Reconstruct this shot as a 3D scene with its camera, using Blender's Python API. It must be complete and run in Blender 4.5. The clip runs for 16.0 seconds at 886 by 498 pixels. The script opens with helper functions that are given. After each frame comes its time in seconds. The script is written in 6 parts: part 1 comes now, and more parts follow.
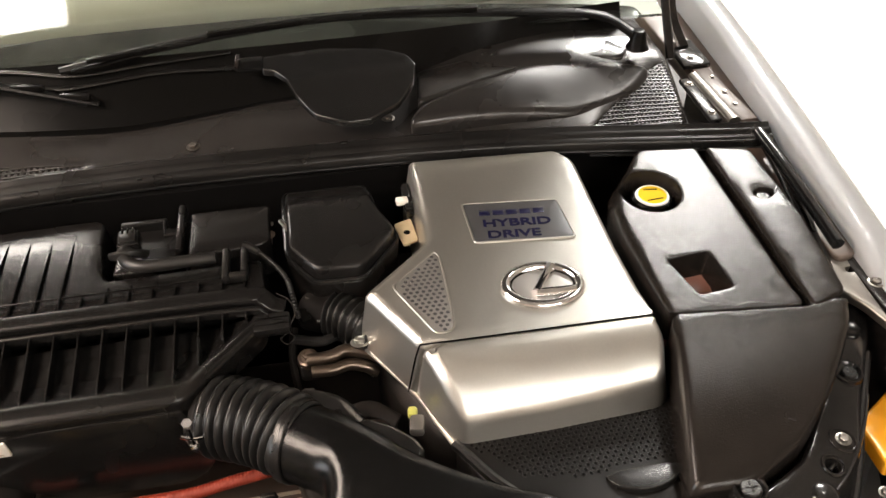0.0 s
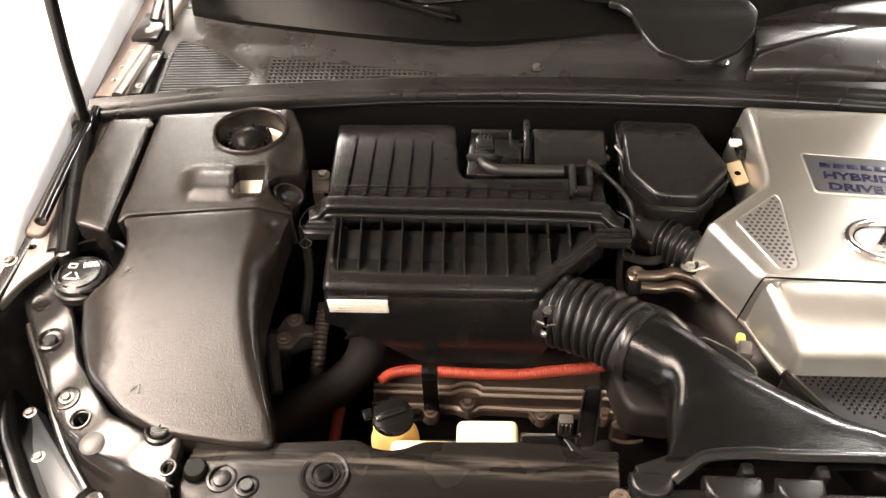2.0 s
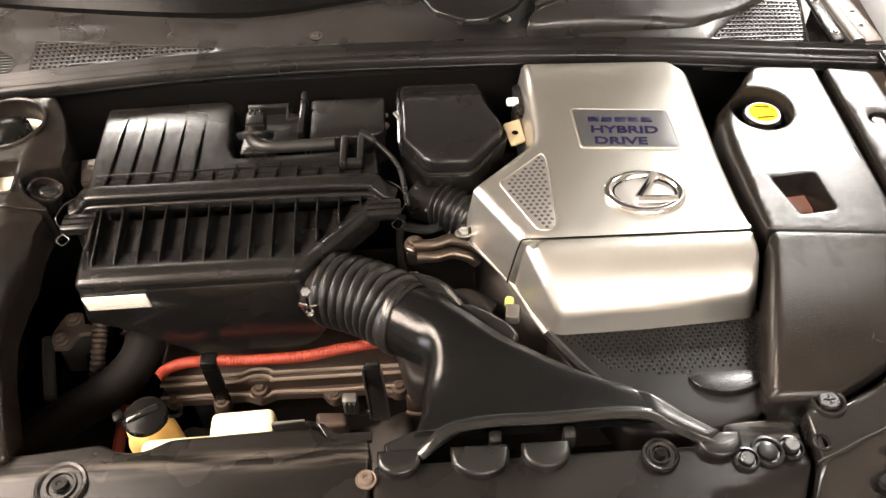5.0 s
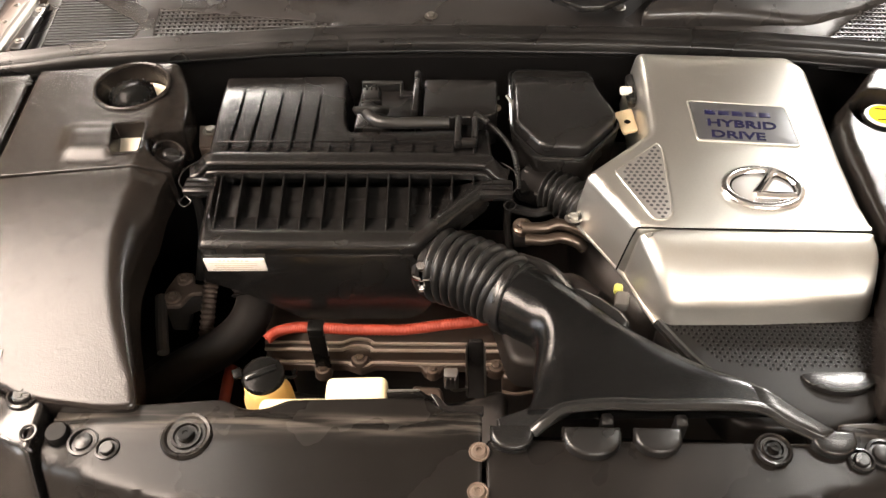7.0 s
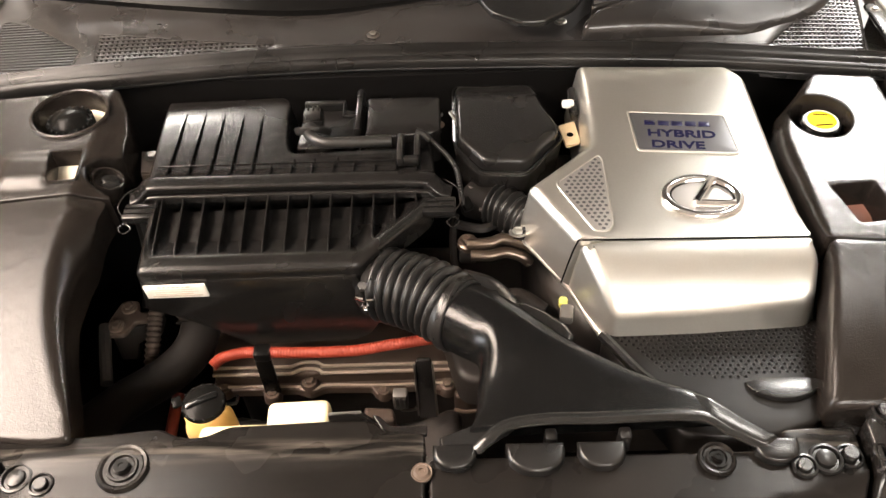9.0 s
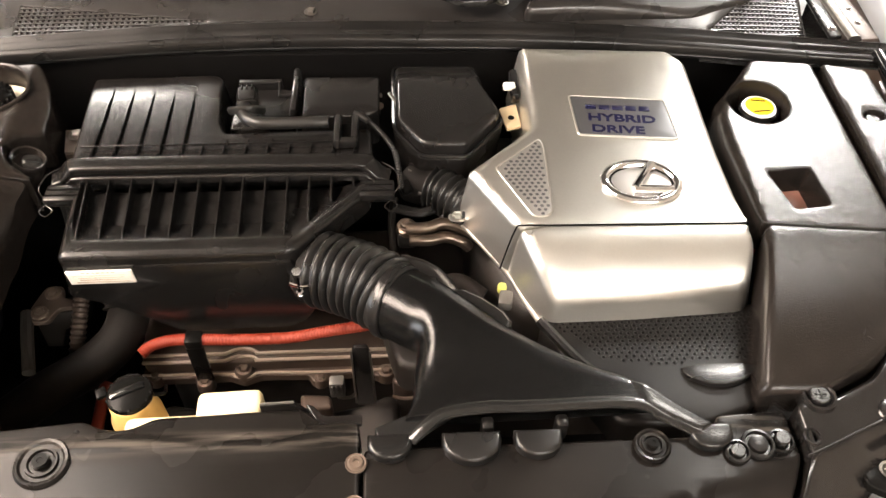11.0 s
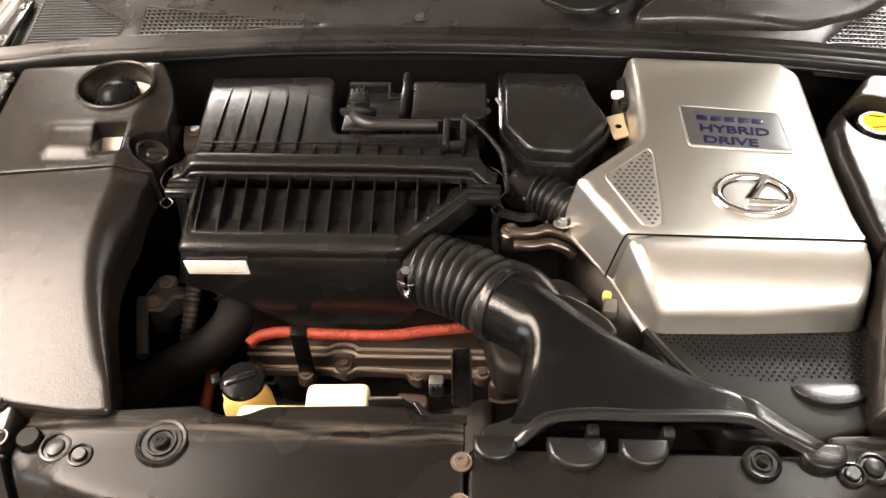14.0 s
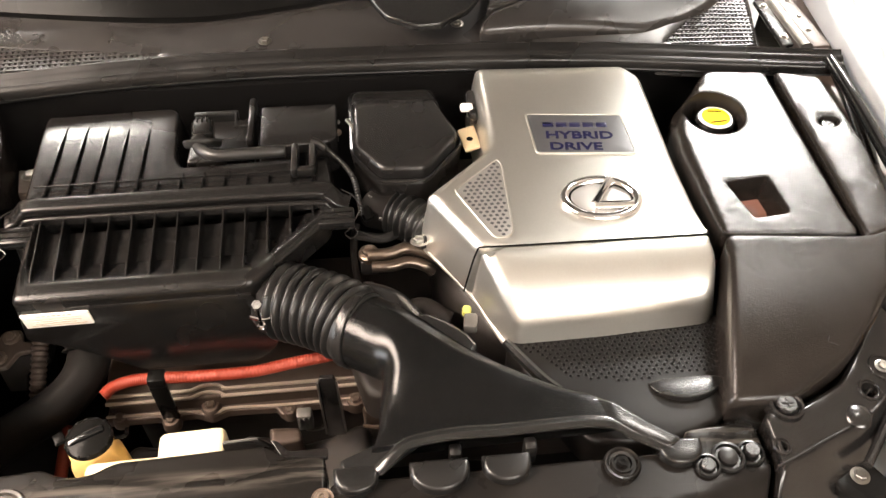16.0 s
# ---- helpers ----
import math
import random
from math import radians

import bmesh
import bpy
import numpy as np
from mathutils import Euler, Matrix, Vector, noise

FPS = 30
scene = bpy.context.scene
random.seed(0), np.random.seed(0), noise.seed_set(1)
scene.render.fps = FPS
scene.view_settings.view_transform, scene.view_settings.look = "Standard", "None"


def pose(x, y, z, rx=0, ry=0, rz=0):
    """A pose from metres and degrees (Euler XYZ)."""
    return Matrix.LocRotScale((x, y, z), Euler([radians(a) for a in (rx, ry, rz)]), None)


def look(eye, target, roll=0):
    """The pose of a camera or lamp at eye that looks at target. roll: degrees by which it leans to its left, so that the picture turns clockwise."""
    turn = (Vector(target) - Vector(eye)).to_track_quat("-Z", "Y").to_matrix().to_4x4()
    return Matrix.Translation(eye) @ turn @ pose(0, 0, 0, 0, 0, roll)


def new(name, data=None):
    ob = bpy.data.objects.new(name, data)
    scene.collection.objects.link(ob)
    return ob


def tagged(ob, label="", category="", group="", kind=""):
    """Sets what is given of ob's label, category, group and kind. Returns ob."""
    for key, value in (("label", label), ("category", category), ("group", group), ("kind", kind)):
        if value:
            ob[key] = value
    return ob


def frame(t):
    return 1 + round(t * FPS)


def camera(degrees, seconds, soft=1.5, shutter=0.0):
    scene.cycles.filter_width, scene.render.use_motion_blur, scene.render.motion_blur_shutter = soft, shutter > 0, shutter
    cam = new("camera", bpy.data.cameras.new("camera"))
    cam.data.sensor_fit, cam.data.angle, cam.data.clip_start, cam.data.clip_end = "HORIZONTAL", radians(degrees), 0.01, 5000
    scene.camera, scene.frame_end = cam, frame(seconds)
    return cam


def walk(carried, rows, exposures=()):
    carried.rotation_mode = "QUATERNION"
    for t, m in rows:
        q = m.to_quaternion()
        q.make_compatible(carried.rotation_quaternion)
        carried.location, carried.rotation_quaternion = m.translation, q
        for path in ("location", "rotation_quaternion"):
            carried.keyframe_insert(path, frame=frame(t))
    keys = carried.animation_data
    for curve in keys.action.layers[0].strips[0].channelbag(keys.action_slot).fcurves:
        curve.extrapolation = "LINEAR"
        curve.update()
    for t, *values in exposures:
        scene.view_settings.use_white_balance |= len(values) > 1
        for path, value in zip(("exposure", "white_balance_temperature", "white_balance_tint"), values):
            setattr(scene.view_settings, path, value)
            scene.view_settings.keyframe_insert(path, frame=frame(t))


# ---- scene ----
cam = camera(56.80, 16.0)
PATH = [
    (0, look((0.1277, -0.9812, 1.7139), (0.2493, -0.2400, 1.0537), -1.18)),
    (0.5, look((0.0701, -1.0037, 1.7279), (0.1429, -0.2722, 1.0500), -1.86)),
    (1, look((-0.0135, -1.0199, 1.7343), (0.0015, -0.2971, 1.0434), -1.95)),
    (1.5, look((-0.0848, -1.0497, 1.7489), (-0.1145, -0.3390, 1.0460), -1.57)),
    (2, look((-0.1314, -1.0657, 1.7618), (-0.1998, -0.3608, 1.0559), -2.56)),
    (2.2, look((-0.1348, -1.0708, 1.7584), (-0.2140, -0.3691, 1.0504), -3.24)),
    (2.5, look((-0.1245, -1.0637, 1.7575), (-0.2079, -0.3715, 1.0406), -3.83)),
    (3, look((-0.0776, -1.0560, 1.7484), (-0.1487, -0.3742, 1.0203), -4.29)),
    (3.5, look((-0.0101, -1.0437, 1.7449), (-0.0464, -0.3680, 1.0086), -3.60)),
    (4, look((0.0675, -1.0350, 1.7458), (0.0637, -0.3574, 1.0104), -2.94)),
    (4.2, look((0.0970, -1.0294, 1.7451), (0.1075, -0.3519, 1.0097), -2.72)),
    (6.3, look((0.0652, -1.0257, 1.7438), (0.0616, -0.3665, 0.9919), -1.56)),
    (6.5, look((0.0513, -1.0281, 1.7435), (0.0377, -0.3695, 0.9912), -1.80)),
    (7, look((0.0076, -1.0443, 1.7515), (-0.0389, -0.3823, 1.0034), -2.60)),
    (7.5, look((-0.0239, -1.0501, 1.7545), (-0.1055, -0.3880, 1.0095), -4.03)),
    (8, look((-0.0148, -1.0457, 1.7529), (-0.0941, -0.3837, 1.0076), -4.78)),
    (8.5, look((0.0212, -1.0450, 1.7461), (-0.0305, -0.3758, 1.0048), -4.21)),
    (9, look((0.0557, -1.0382, 1.7435), (0.0341, -0.3594, 1.0096), -2.91)),
    (9.2, look((0.0690, -1.0329, 1.7439), (0.0596, -0.3529, 1.0107), -2.36)),
    (11.3, look((0.0692, -1.0190, 1.7319), (0.1111, -0.3616, 0.9795), 1.34)),
    (11.5, look((0.0533, -1.0217, 1.7340), (0.0828, -0.3632, 0.9820), 1.32)),
    (12, look((0.0083, -1.0255, 1.7361), (-0.0154, -0.3666, 0.9842), -0.15)),
    (12.5, look((-0.0182, -1.0303, 1.7393), (-0.0808, -0.3702, 0.9907), -1.50)),
    (13, look((-0.0062, -1.0280, 1.7365), (-0.0714, -0.3679, 0.9882), -1.98)),
    (13.5, look((0.0076, -1.0290, 1.7372), (-0.0475, -0.3674, 0.9893), -1.92)),
    (14, look((0.0208, -1.0301, 1.7358), (-0.0218, -0.3637, 0.9914), -1.74)),
    (14.5, look((0.0402, -1.0283, 1.7342), (0.0203, -0.3554, 0.9948), -1.32)),
    (15, look((0.0584, -1.0229, 1.7323), (0.0624, -0.3454, 0.9968), -1.17)),
    (15.5, look((0.0806, -1.0143, 1.7312), (0.1127, -0.3372, 0.9961), -0.91)),
    (16, look((0.0943, -1.0094, 1.7310), (0.1596, -0.3354, 0.9951), 0.05)),
]
walk(cam, PATH, [(0.0, -1.55), (0.6, -1.31), (1.0, -1.15), (1.5, -0.81), (2.0, -0.71), (3.0, -0.74), (4.0, -0.57), (5.2, -0.58), (6.5, -0.70), (7.5, -0.76), (8.5, -0.72), (9.2, -0.66), (11.4, -0.66), (12.2, -0.75), (13.2, -0.74), (14.5, -0.66), (15.0, -0.56), (16.0, -0.54)])

# ---- world, lights ----
world = bpy.data.worlds.new("garage_air")
scene.world = world
world.use_nodes = True
world.node_tree.nodes["Background"].inputs[0].default_value = (0.9, 0.95, 1.0, 1)
world.node_tree.nodes["Background"].inputs[1].default_value = 0.04


def area(name, eye, target, sx, sy, power, color):
    l = bpy.data.lights.new(name, "AREA")
    l.shape, l.size, l.size_y, l.energy, l.color = "RECTANGLE", sx, sy, power, color
    ob = new(name, l)
    ob.matrix_world = look(eye, target)
    return ob


WARM = (1.0, 0.92, 0.835)
LAMPS = [  # x, y, length x, length y, power, tint
    (-1.85, -0.58, 1.10, 2.20, 360, (1.0, 0.75, 0.59)),
    (1.38, 0.45, 0.30, 0.30, 24, (1.0, 0.95, 0.88)),
    (2.10, 2.42, 0.80, 0.66, 620, (1.0, 0.96, 0.91)),
    (1.10, -3.30, 2.20, 0.80, 170, WARM),
    (-1.80, 3.30, 0.80, 1.20, 320, WARM),
    (-1.03, 0.92, 0.34, 1.20, 50, WARM),
]
CEIL = 3.0
for lx, ly, sx, sy, pw, tint in LAMPS:
    area("ceiling_lamp_light", (lx, ly, CEIL - 0.09), (lx, ly + 0.001, 0), sx, sy, pw, tint)

# daylight through the window in the west wall
WIN = (-2.3, 0.5, 1.15, 2.55)  # y from, y to, z from, z to
area("window_daylight", (-4.42, (WIN[0] + WIN[1]) / 2, (WIN[2] + WIN[3]) / 2), (0, (WIN[0] + WIN[1]) / 2, (WIN[2] + WIN[3]) / 2), 2.6, 1.3, 230, (0.95, 0.97, 1.0))

# ---- materials ----


def mat(name, col, rough=0.5, metal=0.0, var=0.15, scale=30.0, bump=0.05, bscale=600.0, rvar=0.12, coat=0.0, spec=0.5,
        dust=0.0, dust_col=(0.20, 0.17, 0.145), emit=0.0, bdist=0.00035):
    m = bpy.data.materials.new(name)
    m.use_nodes = True
    nt = m.node_tree
    b = nt.nodes["Principled BSDF"]
    L = nt.links.new
    tc = nt.nodes.new("ShaderNodeTexCoord")
    n1 = nt.nodes.new("ShaderNodeTexNoise")
    n1.inputs["Scale"].default_value, n1.inputs["Detail"].default_value = scale, 6
    L(tc.outputs["Object"], n1.inputs["Vector"])
    n2 = nt.nodes.new("ShaderNodeTexNoise")
    n2.inputs["Scale"].default_value, n2.inputs["Detail"].default_value = scale * 0.22, 4
    L(tc.outputs["Object"], n2.inputs["Vector"])
    ramp = nt.nodes.new("ShaderNodeMix")
    ramp.data_type = "RGBA"
    ramp.inputs[6].default_value = (*[c * (1 - var) for c in col], 1)
    ramp.inputs[7].default_value = (*[min(1, c * (1 + var)) for c in col], 1)
    L(n1.outputs["Fac"], ramp.inputs[0])
    out = ramp.outputs[2]
    if dust:
        mr = nt.nodes.new("ShaderNodeMapRange")
        mr.inputs[1].default_value, mr.inputs[2].default_value, mr.inputs[3].default_value, mr.inputs[4].default_value = 0.5, 0.75, 0.0, dust
        L(n2.outputs["Fac"], mr.inputs[0])
        dm = nt.nodes.new("ShaderNodeMix")
        dm.data_type = "RGBA"
        dm.inputs[7].default_value = (*dust_col, 1)
        L(mr.outputs[0], dm.inputs[0])
        L(out, dm.inputs[6])
        out = dm.outputs[2]
    L(out, b.inputs["Base Color"])
    rr = nt.nodes.new("ShaderNodeMapRange")
    rr.inputs[1].default_value, rr.inputs[2].default_value = 0.3, 0.7
    rr.inputs[3].default_value, rr.inputs[4].default_value = max(0.02, rough - rvar), min(1, rough + rvar)
    L(n2.outputs["Fac"], rr.inputs[0])
    L(rr.outputs[0], b.inputs["Roughness"])
    b.inputs["Metallic"].default_value = metal
    b.inputs["Specular IOR Level"].default_value = spec
    b.inputs["Coat Weight"].default_value = coat
    b.inputs["Coat Roughness"].default_value = 0.08
    if bump:
        n3 = nt.nodes.new("ShaderNodeTexNoise")
        n3.inputs["Scale"].default_value, n3.inputs["Detail"].default_value = bscale, 2
        L(tc.outputs["Object"], n3.inputs["Vector"])
        bp = nt.nodes.new("ShaderNodeBump")
        bp.inputs["Strength"].default_value, bp.inputs["Distance"].default_value = bump, bdist
        L(n3.outputs["Fac"], bp.inputs["Height"])
        L(bp.outputs[0], b.inputs["Normal"])
    if emit:
        b.inputs["Emission Color"].default_value = (*col, 1)
        b.inputs["Emission Strength"].default_value = emit
    return m


M_BLACK = mat("black_satin_plastic", (0.0085, 0.0081, 0.0078), 0.27, bump=0.15, bscale=900, rvar=0.08, dust=0.015, spec=0.38)
M_BOX = mat("airbox_plastic", (0.0075, 0.007, 0.0067), 0.25, bump=0.14, bscale=900, rvar=0.05, dust=0.01, spec=0.36)
M_STRUT = mat("grained_plastic", (0.013, 0.0108, 0.0094), 0.20, bump=0.9, bscale=520, rvar=0.03, var=0.3, dust=0.01, spec=0.30, bdist=0.00042)
M_CAPK = mat("dull_black_cap", (0.005, 0.0048, 0.0045), 0.26, bump=0.05, rvar=0.06, dust=0.01, spec=0.06)
M_COWL = mat("weathered_cowl_plastic", (0.019, 0.0175, 0.0165), 0.27, bump=0.2, bscale=900, dust=0.03, spec=0.45)
M_GRILLE = mat("grille_plastic", (0.020, 0.018, 0.0168), 0.42, bump=0.1, dust=0.03, spec=0.42)
M_GLOSS = mat("glossy_black_plastic", (0.005, 0.005, 0.005), 0.15, bump=0.03, rvar=0.06, dust=0.01)
M_PANEL = mat("dusty_panel_plastic", (0.0075, 0.0066, 0.0059), 0.27, bump=0.3, bscale=700, rvar=0.06, dust=0.02, spec=0.19)
M_RUBBER = mat("rubber", (0.0105, 0.0102, 0.0098), 0.33, bump=0.12, bscale=700, rvar=0.08, dust=0.02, spec=0.40)
M_UNDER = mat("undercover_plastic", (0.0065, 0.0058, 0.0053), 0.36, bump=0.2, bscale=900, dust=0.02, spec=0.19)
M_DUCT = mat("blow_moulded_black", (0.0095, 0.0094, 0.0092), 0.20, bump=0.35, bscale=260, rvar=0.05, dust=0.01)
M_BRONZE = mat("bronze_tube", (0.13, 0.102, 0.080), 0.24, 0.9, var=0.2, bump=0.05)
M_SEAL = mat("seal_rubber", (0.008, 0.0076, 0.0072), 0.30, bump=0.05, dust=0.02, spec=0.30)
M_SILVER = mat("silver_paint", (0.56, 0.55, 0.51), 0.35, 0.92, var=0.05, scale=350, bump=0.05, bscale=1600, rvar=0.04)
M_SILVER_D = mat("silver_insert", (0.42, 0.41, 0.39), 0.40, 0.8, var=0.08, bump=0.05)
M_CHROME = mat("chrome", (0.92, 0.92, 0.93), 0.10, 1.0, var=0.03, bump=0.0, rvar=0.04)
M_STEEL = mat("zinc_steel", (0.21, 0.195, 0.175), 0.36, 0.9, var=0.2, bump=0.1, dust=0.2)
M_PLATE = mat("name_plate_grey", (0.085, 0.086, 0.09), 0.45, 0.5, var=0.06, bump=0.04)
M_BLUE = mat("blue_letters", (0.012, 0.012, 0.045), 0.28, 0.2, var=0.05, bump=0)
M_DARKM = mat("black_painted_steel", (0.011, 0.0100, 0.0095), 0.19, 0.0, bump=0.12, bscale=160, rvar=0.05, dust=0.02, spec=0.42)
M_BROWNM = mat("dusty_painted_steel", (0.085, 0.062, 0.050), 0.40, 0.1, dust=0.3, bump=0.1)
M_PAINT = mat("silver_body_paint", (0.70, 0.72, 0.74), 0.38, 0.12, coat=1.0, var=0.04, scale=5, bump=0.0, rvar=0.03)
M_CAST = mat("cast_aluminium", (0.14, 0.105, 0.082), 0.42, 0.5, var=0.2, bump=0.3, bscale=500, dust=0.3, dust_col=(0.10, 0.075, 0.055))
M_CASTV = mat("valve_cover_metal", (0.070, 0.050, 0.039), 0.5, 0.35, var=0.25, bump=0.3, bscale=500, dust=0.4, dust_col=(0.09, 0.062, 0.045))
M_ZINC = mat("dull_zinc", (0.09, 0.086, 0.08), 0.42, 0.3, var=0.2, bump=0.1, dust=0.2)
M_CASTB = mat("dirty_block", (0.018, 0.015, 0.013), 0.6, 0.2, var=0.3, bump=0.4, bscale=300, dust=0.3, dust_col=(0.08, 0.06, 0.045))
M_HOSE = mat("matt_rubber", (0.0078, 0.0067, 0.0060), 0.7, bump=0.1, spec=0.11, dust=0.015)
M_CASTL = mat("bare_cast_ridge", (0.36, 0.30, 0.24), 0.45, 0.2, var=0.15, bump=0.1)
M_ORANGE = mat("orange_conduit", (0.23, 0.026, 0.010), 0.60, var=0.1, bump=0.05)
M_YELLOW = mat("aged_yellow_plastic", (0.72, 0.48, 0.17), 0.42, var=0.12, scale=60, bump=0.05, dust=0.3, dust_col=(0.45, 0.25, 0.08))
M_CREAM = mat("cream_plastic", (0.80, 0.68, 0.42), 0.40, var=0.08, bump=0.04)
M_YCAP = mat("yellow_print", (0.70, 0.48, 0.01), 0.65, var=0.06, bump=0, spec=0.05)
M_WHITE = mat("white_label", (0.80, 0.77, 0.71), 0.5, var=0.05, bump=0.02)
M_PRINT = mat("brown_print", (0.50, 0.42, 0.34), 0.6, var=0.1, bump=0)
M_ICON = mat("white_print", (0.72, 0.70, 0.66), 0.5, var=0.05, bump=0)
M_MILK = mat("milky_reservoir", (0.62, 0.56, 0.44), 0.38, var=0.06, bump=0.03)
M_RED = mat("red_fluid_plastic", (0.28, 0.012, 0.020), 0.30, var=0.2, bump=0)
M_PINK = mat("pinkish_reservoir", (0.34, 0.16, 0.12), 0.40, var=0.15, bump=0.03)
M_TAN = mat("tan_bracket", (0.55, 0.44, 0.28), 0.45, 0.3, var=0.1)
M_AMBER = mat("amber_lens", (0.85, 0.36, 0.02), 0.15, var=0.06, bump=0)
M_GREEN = mat("yellow_green_plug", (0.42, 0.43, 0.10), 0.4, var=0.1)
# near-black that paints in the shade of deep hollows; also seams and print
M_DARK = mat("shade_and_print_black", (0.0028, 0.0026, 0.0025), 0.9, var=0.2, bump=0, spec=0.05)
M_FLOOR = mat("light_epoxy_floor", (0.72, 0.70, 0.67), 0.35, var=0.05, scale=3, bump=0.05, bscale=60)
M_CEIL = mat("white_ceiling", (0.27, 0.245, 0.22), 0.8, var=0.04, scale=2, bump=0.08, bscale=80)
M_WALL = mat("beige_wall", (0.42, 0.36, 0.31), 0.7, var=0.04, scale=2, bump=0.08, bscale=80)
# pale grey-green: the ceiling mirrored in the windshield is put into this colour
M_DASH = mat("trim_with_glass_reflection", (0.60, 0.61, 0.51), 0.6, var=0.15, scale=4, bump=0.1)
M_LAMP = mat("lamp_diffuser", (1.0, 0.95, 0.88), 0.5, var=0.01, bump=0, emit=30.0)
M_FELT = mat("grey_felt", (0.085, 0.079, 0.073), 0.9, var=0.25, scale=14, bump=0.3, bscale=300, spec=0.1)
M_INT = mat("dark_trim", (0.010, 0.009, 0.008), 0.8, var=0.2, bump=0.1, spec=0.2)

# long pale scuffs, most of all along the ledge, on the panel over the radiator
_nt = M_PANEL.node_tree
_tc = _nt.nodes.new("ShaderNodeTexCoord")
_mp = _nt.nodes.new("ShaderNodeMapping")
_mp.inputs["Scale"].default_value = (9, 110, 9)
_mp.inputs["Rotation"].default_value = (0, 0, 0.06)
_ns = _nt.nodes.new("ShaderNodeTexNoise")
_ns.inputs["Scale"].default_value, _ns.inputs["Detail"].default_value = 1.0, 5
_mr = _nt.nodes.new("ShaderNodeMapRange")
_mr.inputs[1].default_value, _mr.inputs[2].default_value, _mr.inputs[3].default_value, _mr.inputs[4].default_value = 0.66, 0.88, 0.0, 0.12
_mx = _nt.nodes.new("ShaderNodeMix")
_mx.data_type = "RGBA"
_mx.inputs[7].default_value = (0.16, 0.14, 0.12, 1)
_bs = _nt.nodes["Principled BSDF"].inputs["Base Color"]
_nt.links.new(_bs.links[0].from_socket, _mx.inputs[6])
_nt.links.new(_tc.outputs["Object"], _mp.inputs["Vector"])
_nt.links.new(_mp.outputs[0], _ns.inputs["Vector"])
_nt.links.new(_ns.outputs["Fac"], _mr.inputs[0])
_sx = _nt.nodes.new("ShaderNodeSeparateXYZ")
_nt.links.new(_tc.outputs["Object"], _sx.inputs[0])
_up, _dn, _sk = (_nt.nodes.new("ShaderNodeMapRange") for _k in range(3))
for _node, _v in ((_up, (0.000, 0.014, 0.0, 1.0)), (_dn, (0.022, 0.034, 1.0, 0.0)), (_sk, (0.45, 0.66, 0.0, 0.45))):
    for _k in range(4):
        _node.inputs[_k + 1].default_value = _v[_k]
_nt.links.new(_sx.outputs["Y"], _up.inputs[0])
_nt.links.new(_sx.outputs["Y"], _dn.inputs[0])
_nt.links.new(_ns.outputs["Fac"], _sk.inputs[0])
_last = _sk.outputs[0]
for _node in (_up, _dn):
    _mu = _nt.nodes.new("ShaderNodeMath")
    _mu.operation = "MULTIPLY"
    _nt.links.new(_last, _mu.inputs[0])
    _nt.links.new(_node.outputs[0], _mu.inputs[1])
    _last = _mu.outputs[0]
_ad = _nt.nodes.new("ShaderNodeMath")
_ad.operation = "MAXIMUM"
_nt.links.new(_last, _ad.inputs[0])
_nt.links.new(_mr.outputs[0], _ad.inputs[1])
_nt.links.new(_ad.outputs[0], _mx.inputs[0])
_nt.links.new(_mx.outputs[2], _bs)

M_GLASS = bpy.data.materials.new("windshield_glass")
M_GLASS.use_nodes = True
_b = M_GLASS.node_tree.nodes["Principled BSDF"]
_b.inputs["Base Color"].default_value = (0.80, 0.88, 0.82, 1)
_b.inputs["Roughness"].default_value = 0.03
_b.inputs["Transmission Weight"].default_value = 1.0
_b.inputs["IOR"].default_value = 1.5
M_LENS = M_GLASS.copy()
M_LENS.name = "clear_lens"
M_LENS.node_tree.nodes["Principled BSDF"].inputs["Base Color"].default_value = (0.95, 0.95, 0.95, 1)

# ---- building helpers ----
from mathutils.geometry import delaunay_2d_cdt
BASE = {}


def thing(name, at, label, category, group="", kind=""):
    ob = new(name)
    ob.empty_display_size = 0.02
    ob.location = at
    BASE[ob.name] = Vector(at)
    return tagged(ob, label, category, group, kind)


def finish(bm, angle=35):
    bmesh.ops.recalc_face_normals(bm, faces=bm.faces[:])
    for f in bm.faces:
        f.smooth = True
    for e in bm.edges:
        if len(e.link_faces) == 2 and e.calc_face_angle(0) > radians(angle):
            e.smooth = False
    return bm


def to_mesh(name, bm, material, angle=35):
    finish(bm, angle)
    me = bpy.data.meshes.new(name)
    bm.to_mesh(me)
    bm.free()
    me.materials.append(material)
    return me


def part(name, bm, material, parent, label="", angle=35):
    """One mesh, built in world places, under a thing or a part."""
    base = BASE[parent.name]
    bmesh.ops.translate(bm, verts=bm.verts[:], vec=-base)
    ob = new(name, to_mesh(name, bm, material, angle))
    ob.parent = parent
    BASE[ob.name] = base
    return tagged(ob, label)


def piece(name, me, parent, m, label=""):
    """A part that shares its mesh with others, at the world pose m."""
    ob = new(name, me)
    ob.parent = parent
    ob.matrix_basis = Matrix.Translation(-BASE[parent.name]) @ m
    BASE[ob.name] = Vector(m.translation)
    return tagged(ob, label)


def solo(name, bm, material, label, category, group="", kind="", angle=35):
    ob = new(name, to_mesh(name, bm, material, angle))
    BASE[ob.name] = Vector((0, 0, 0))
    return tagged(ob, label, category, group, kind)


def ease(t):
    t = max(0.0, min(1.0, t))
    return t * t * (3 - 2 * t)


def area2(p):
    return sum(p[i][0] * p[(i + 1) % len(p)][1] - p[(i + 1) % len(p)][0] * p[i][1] for i in range(len(p)))


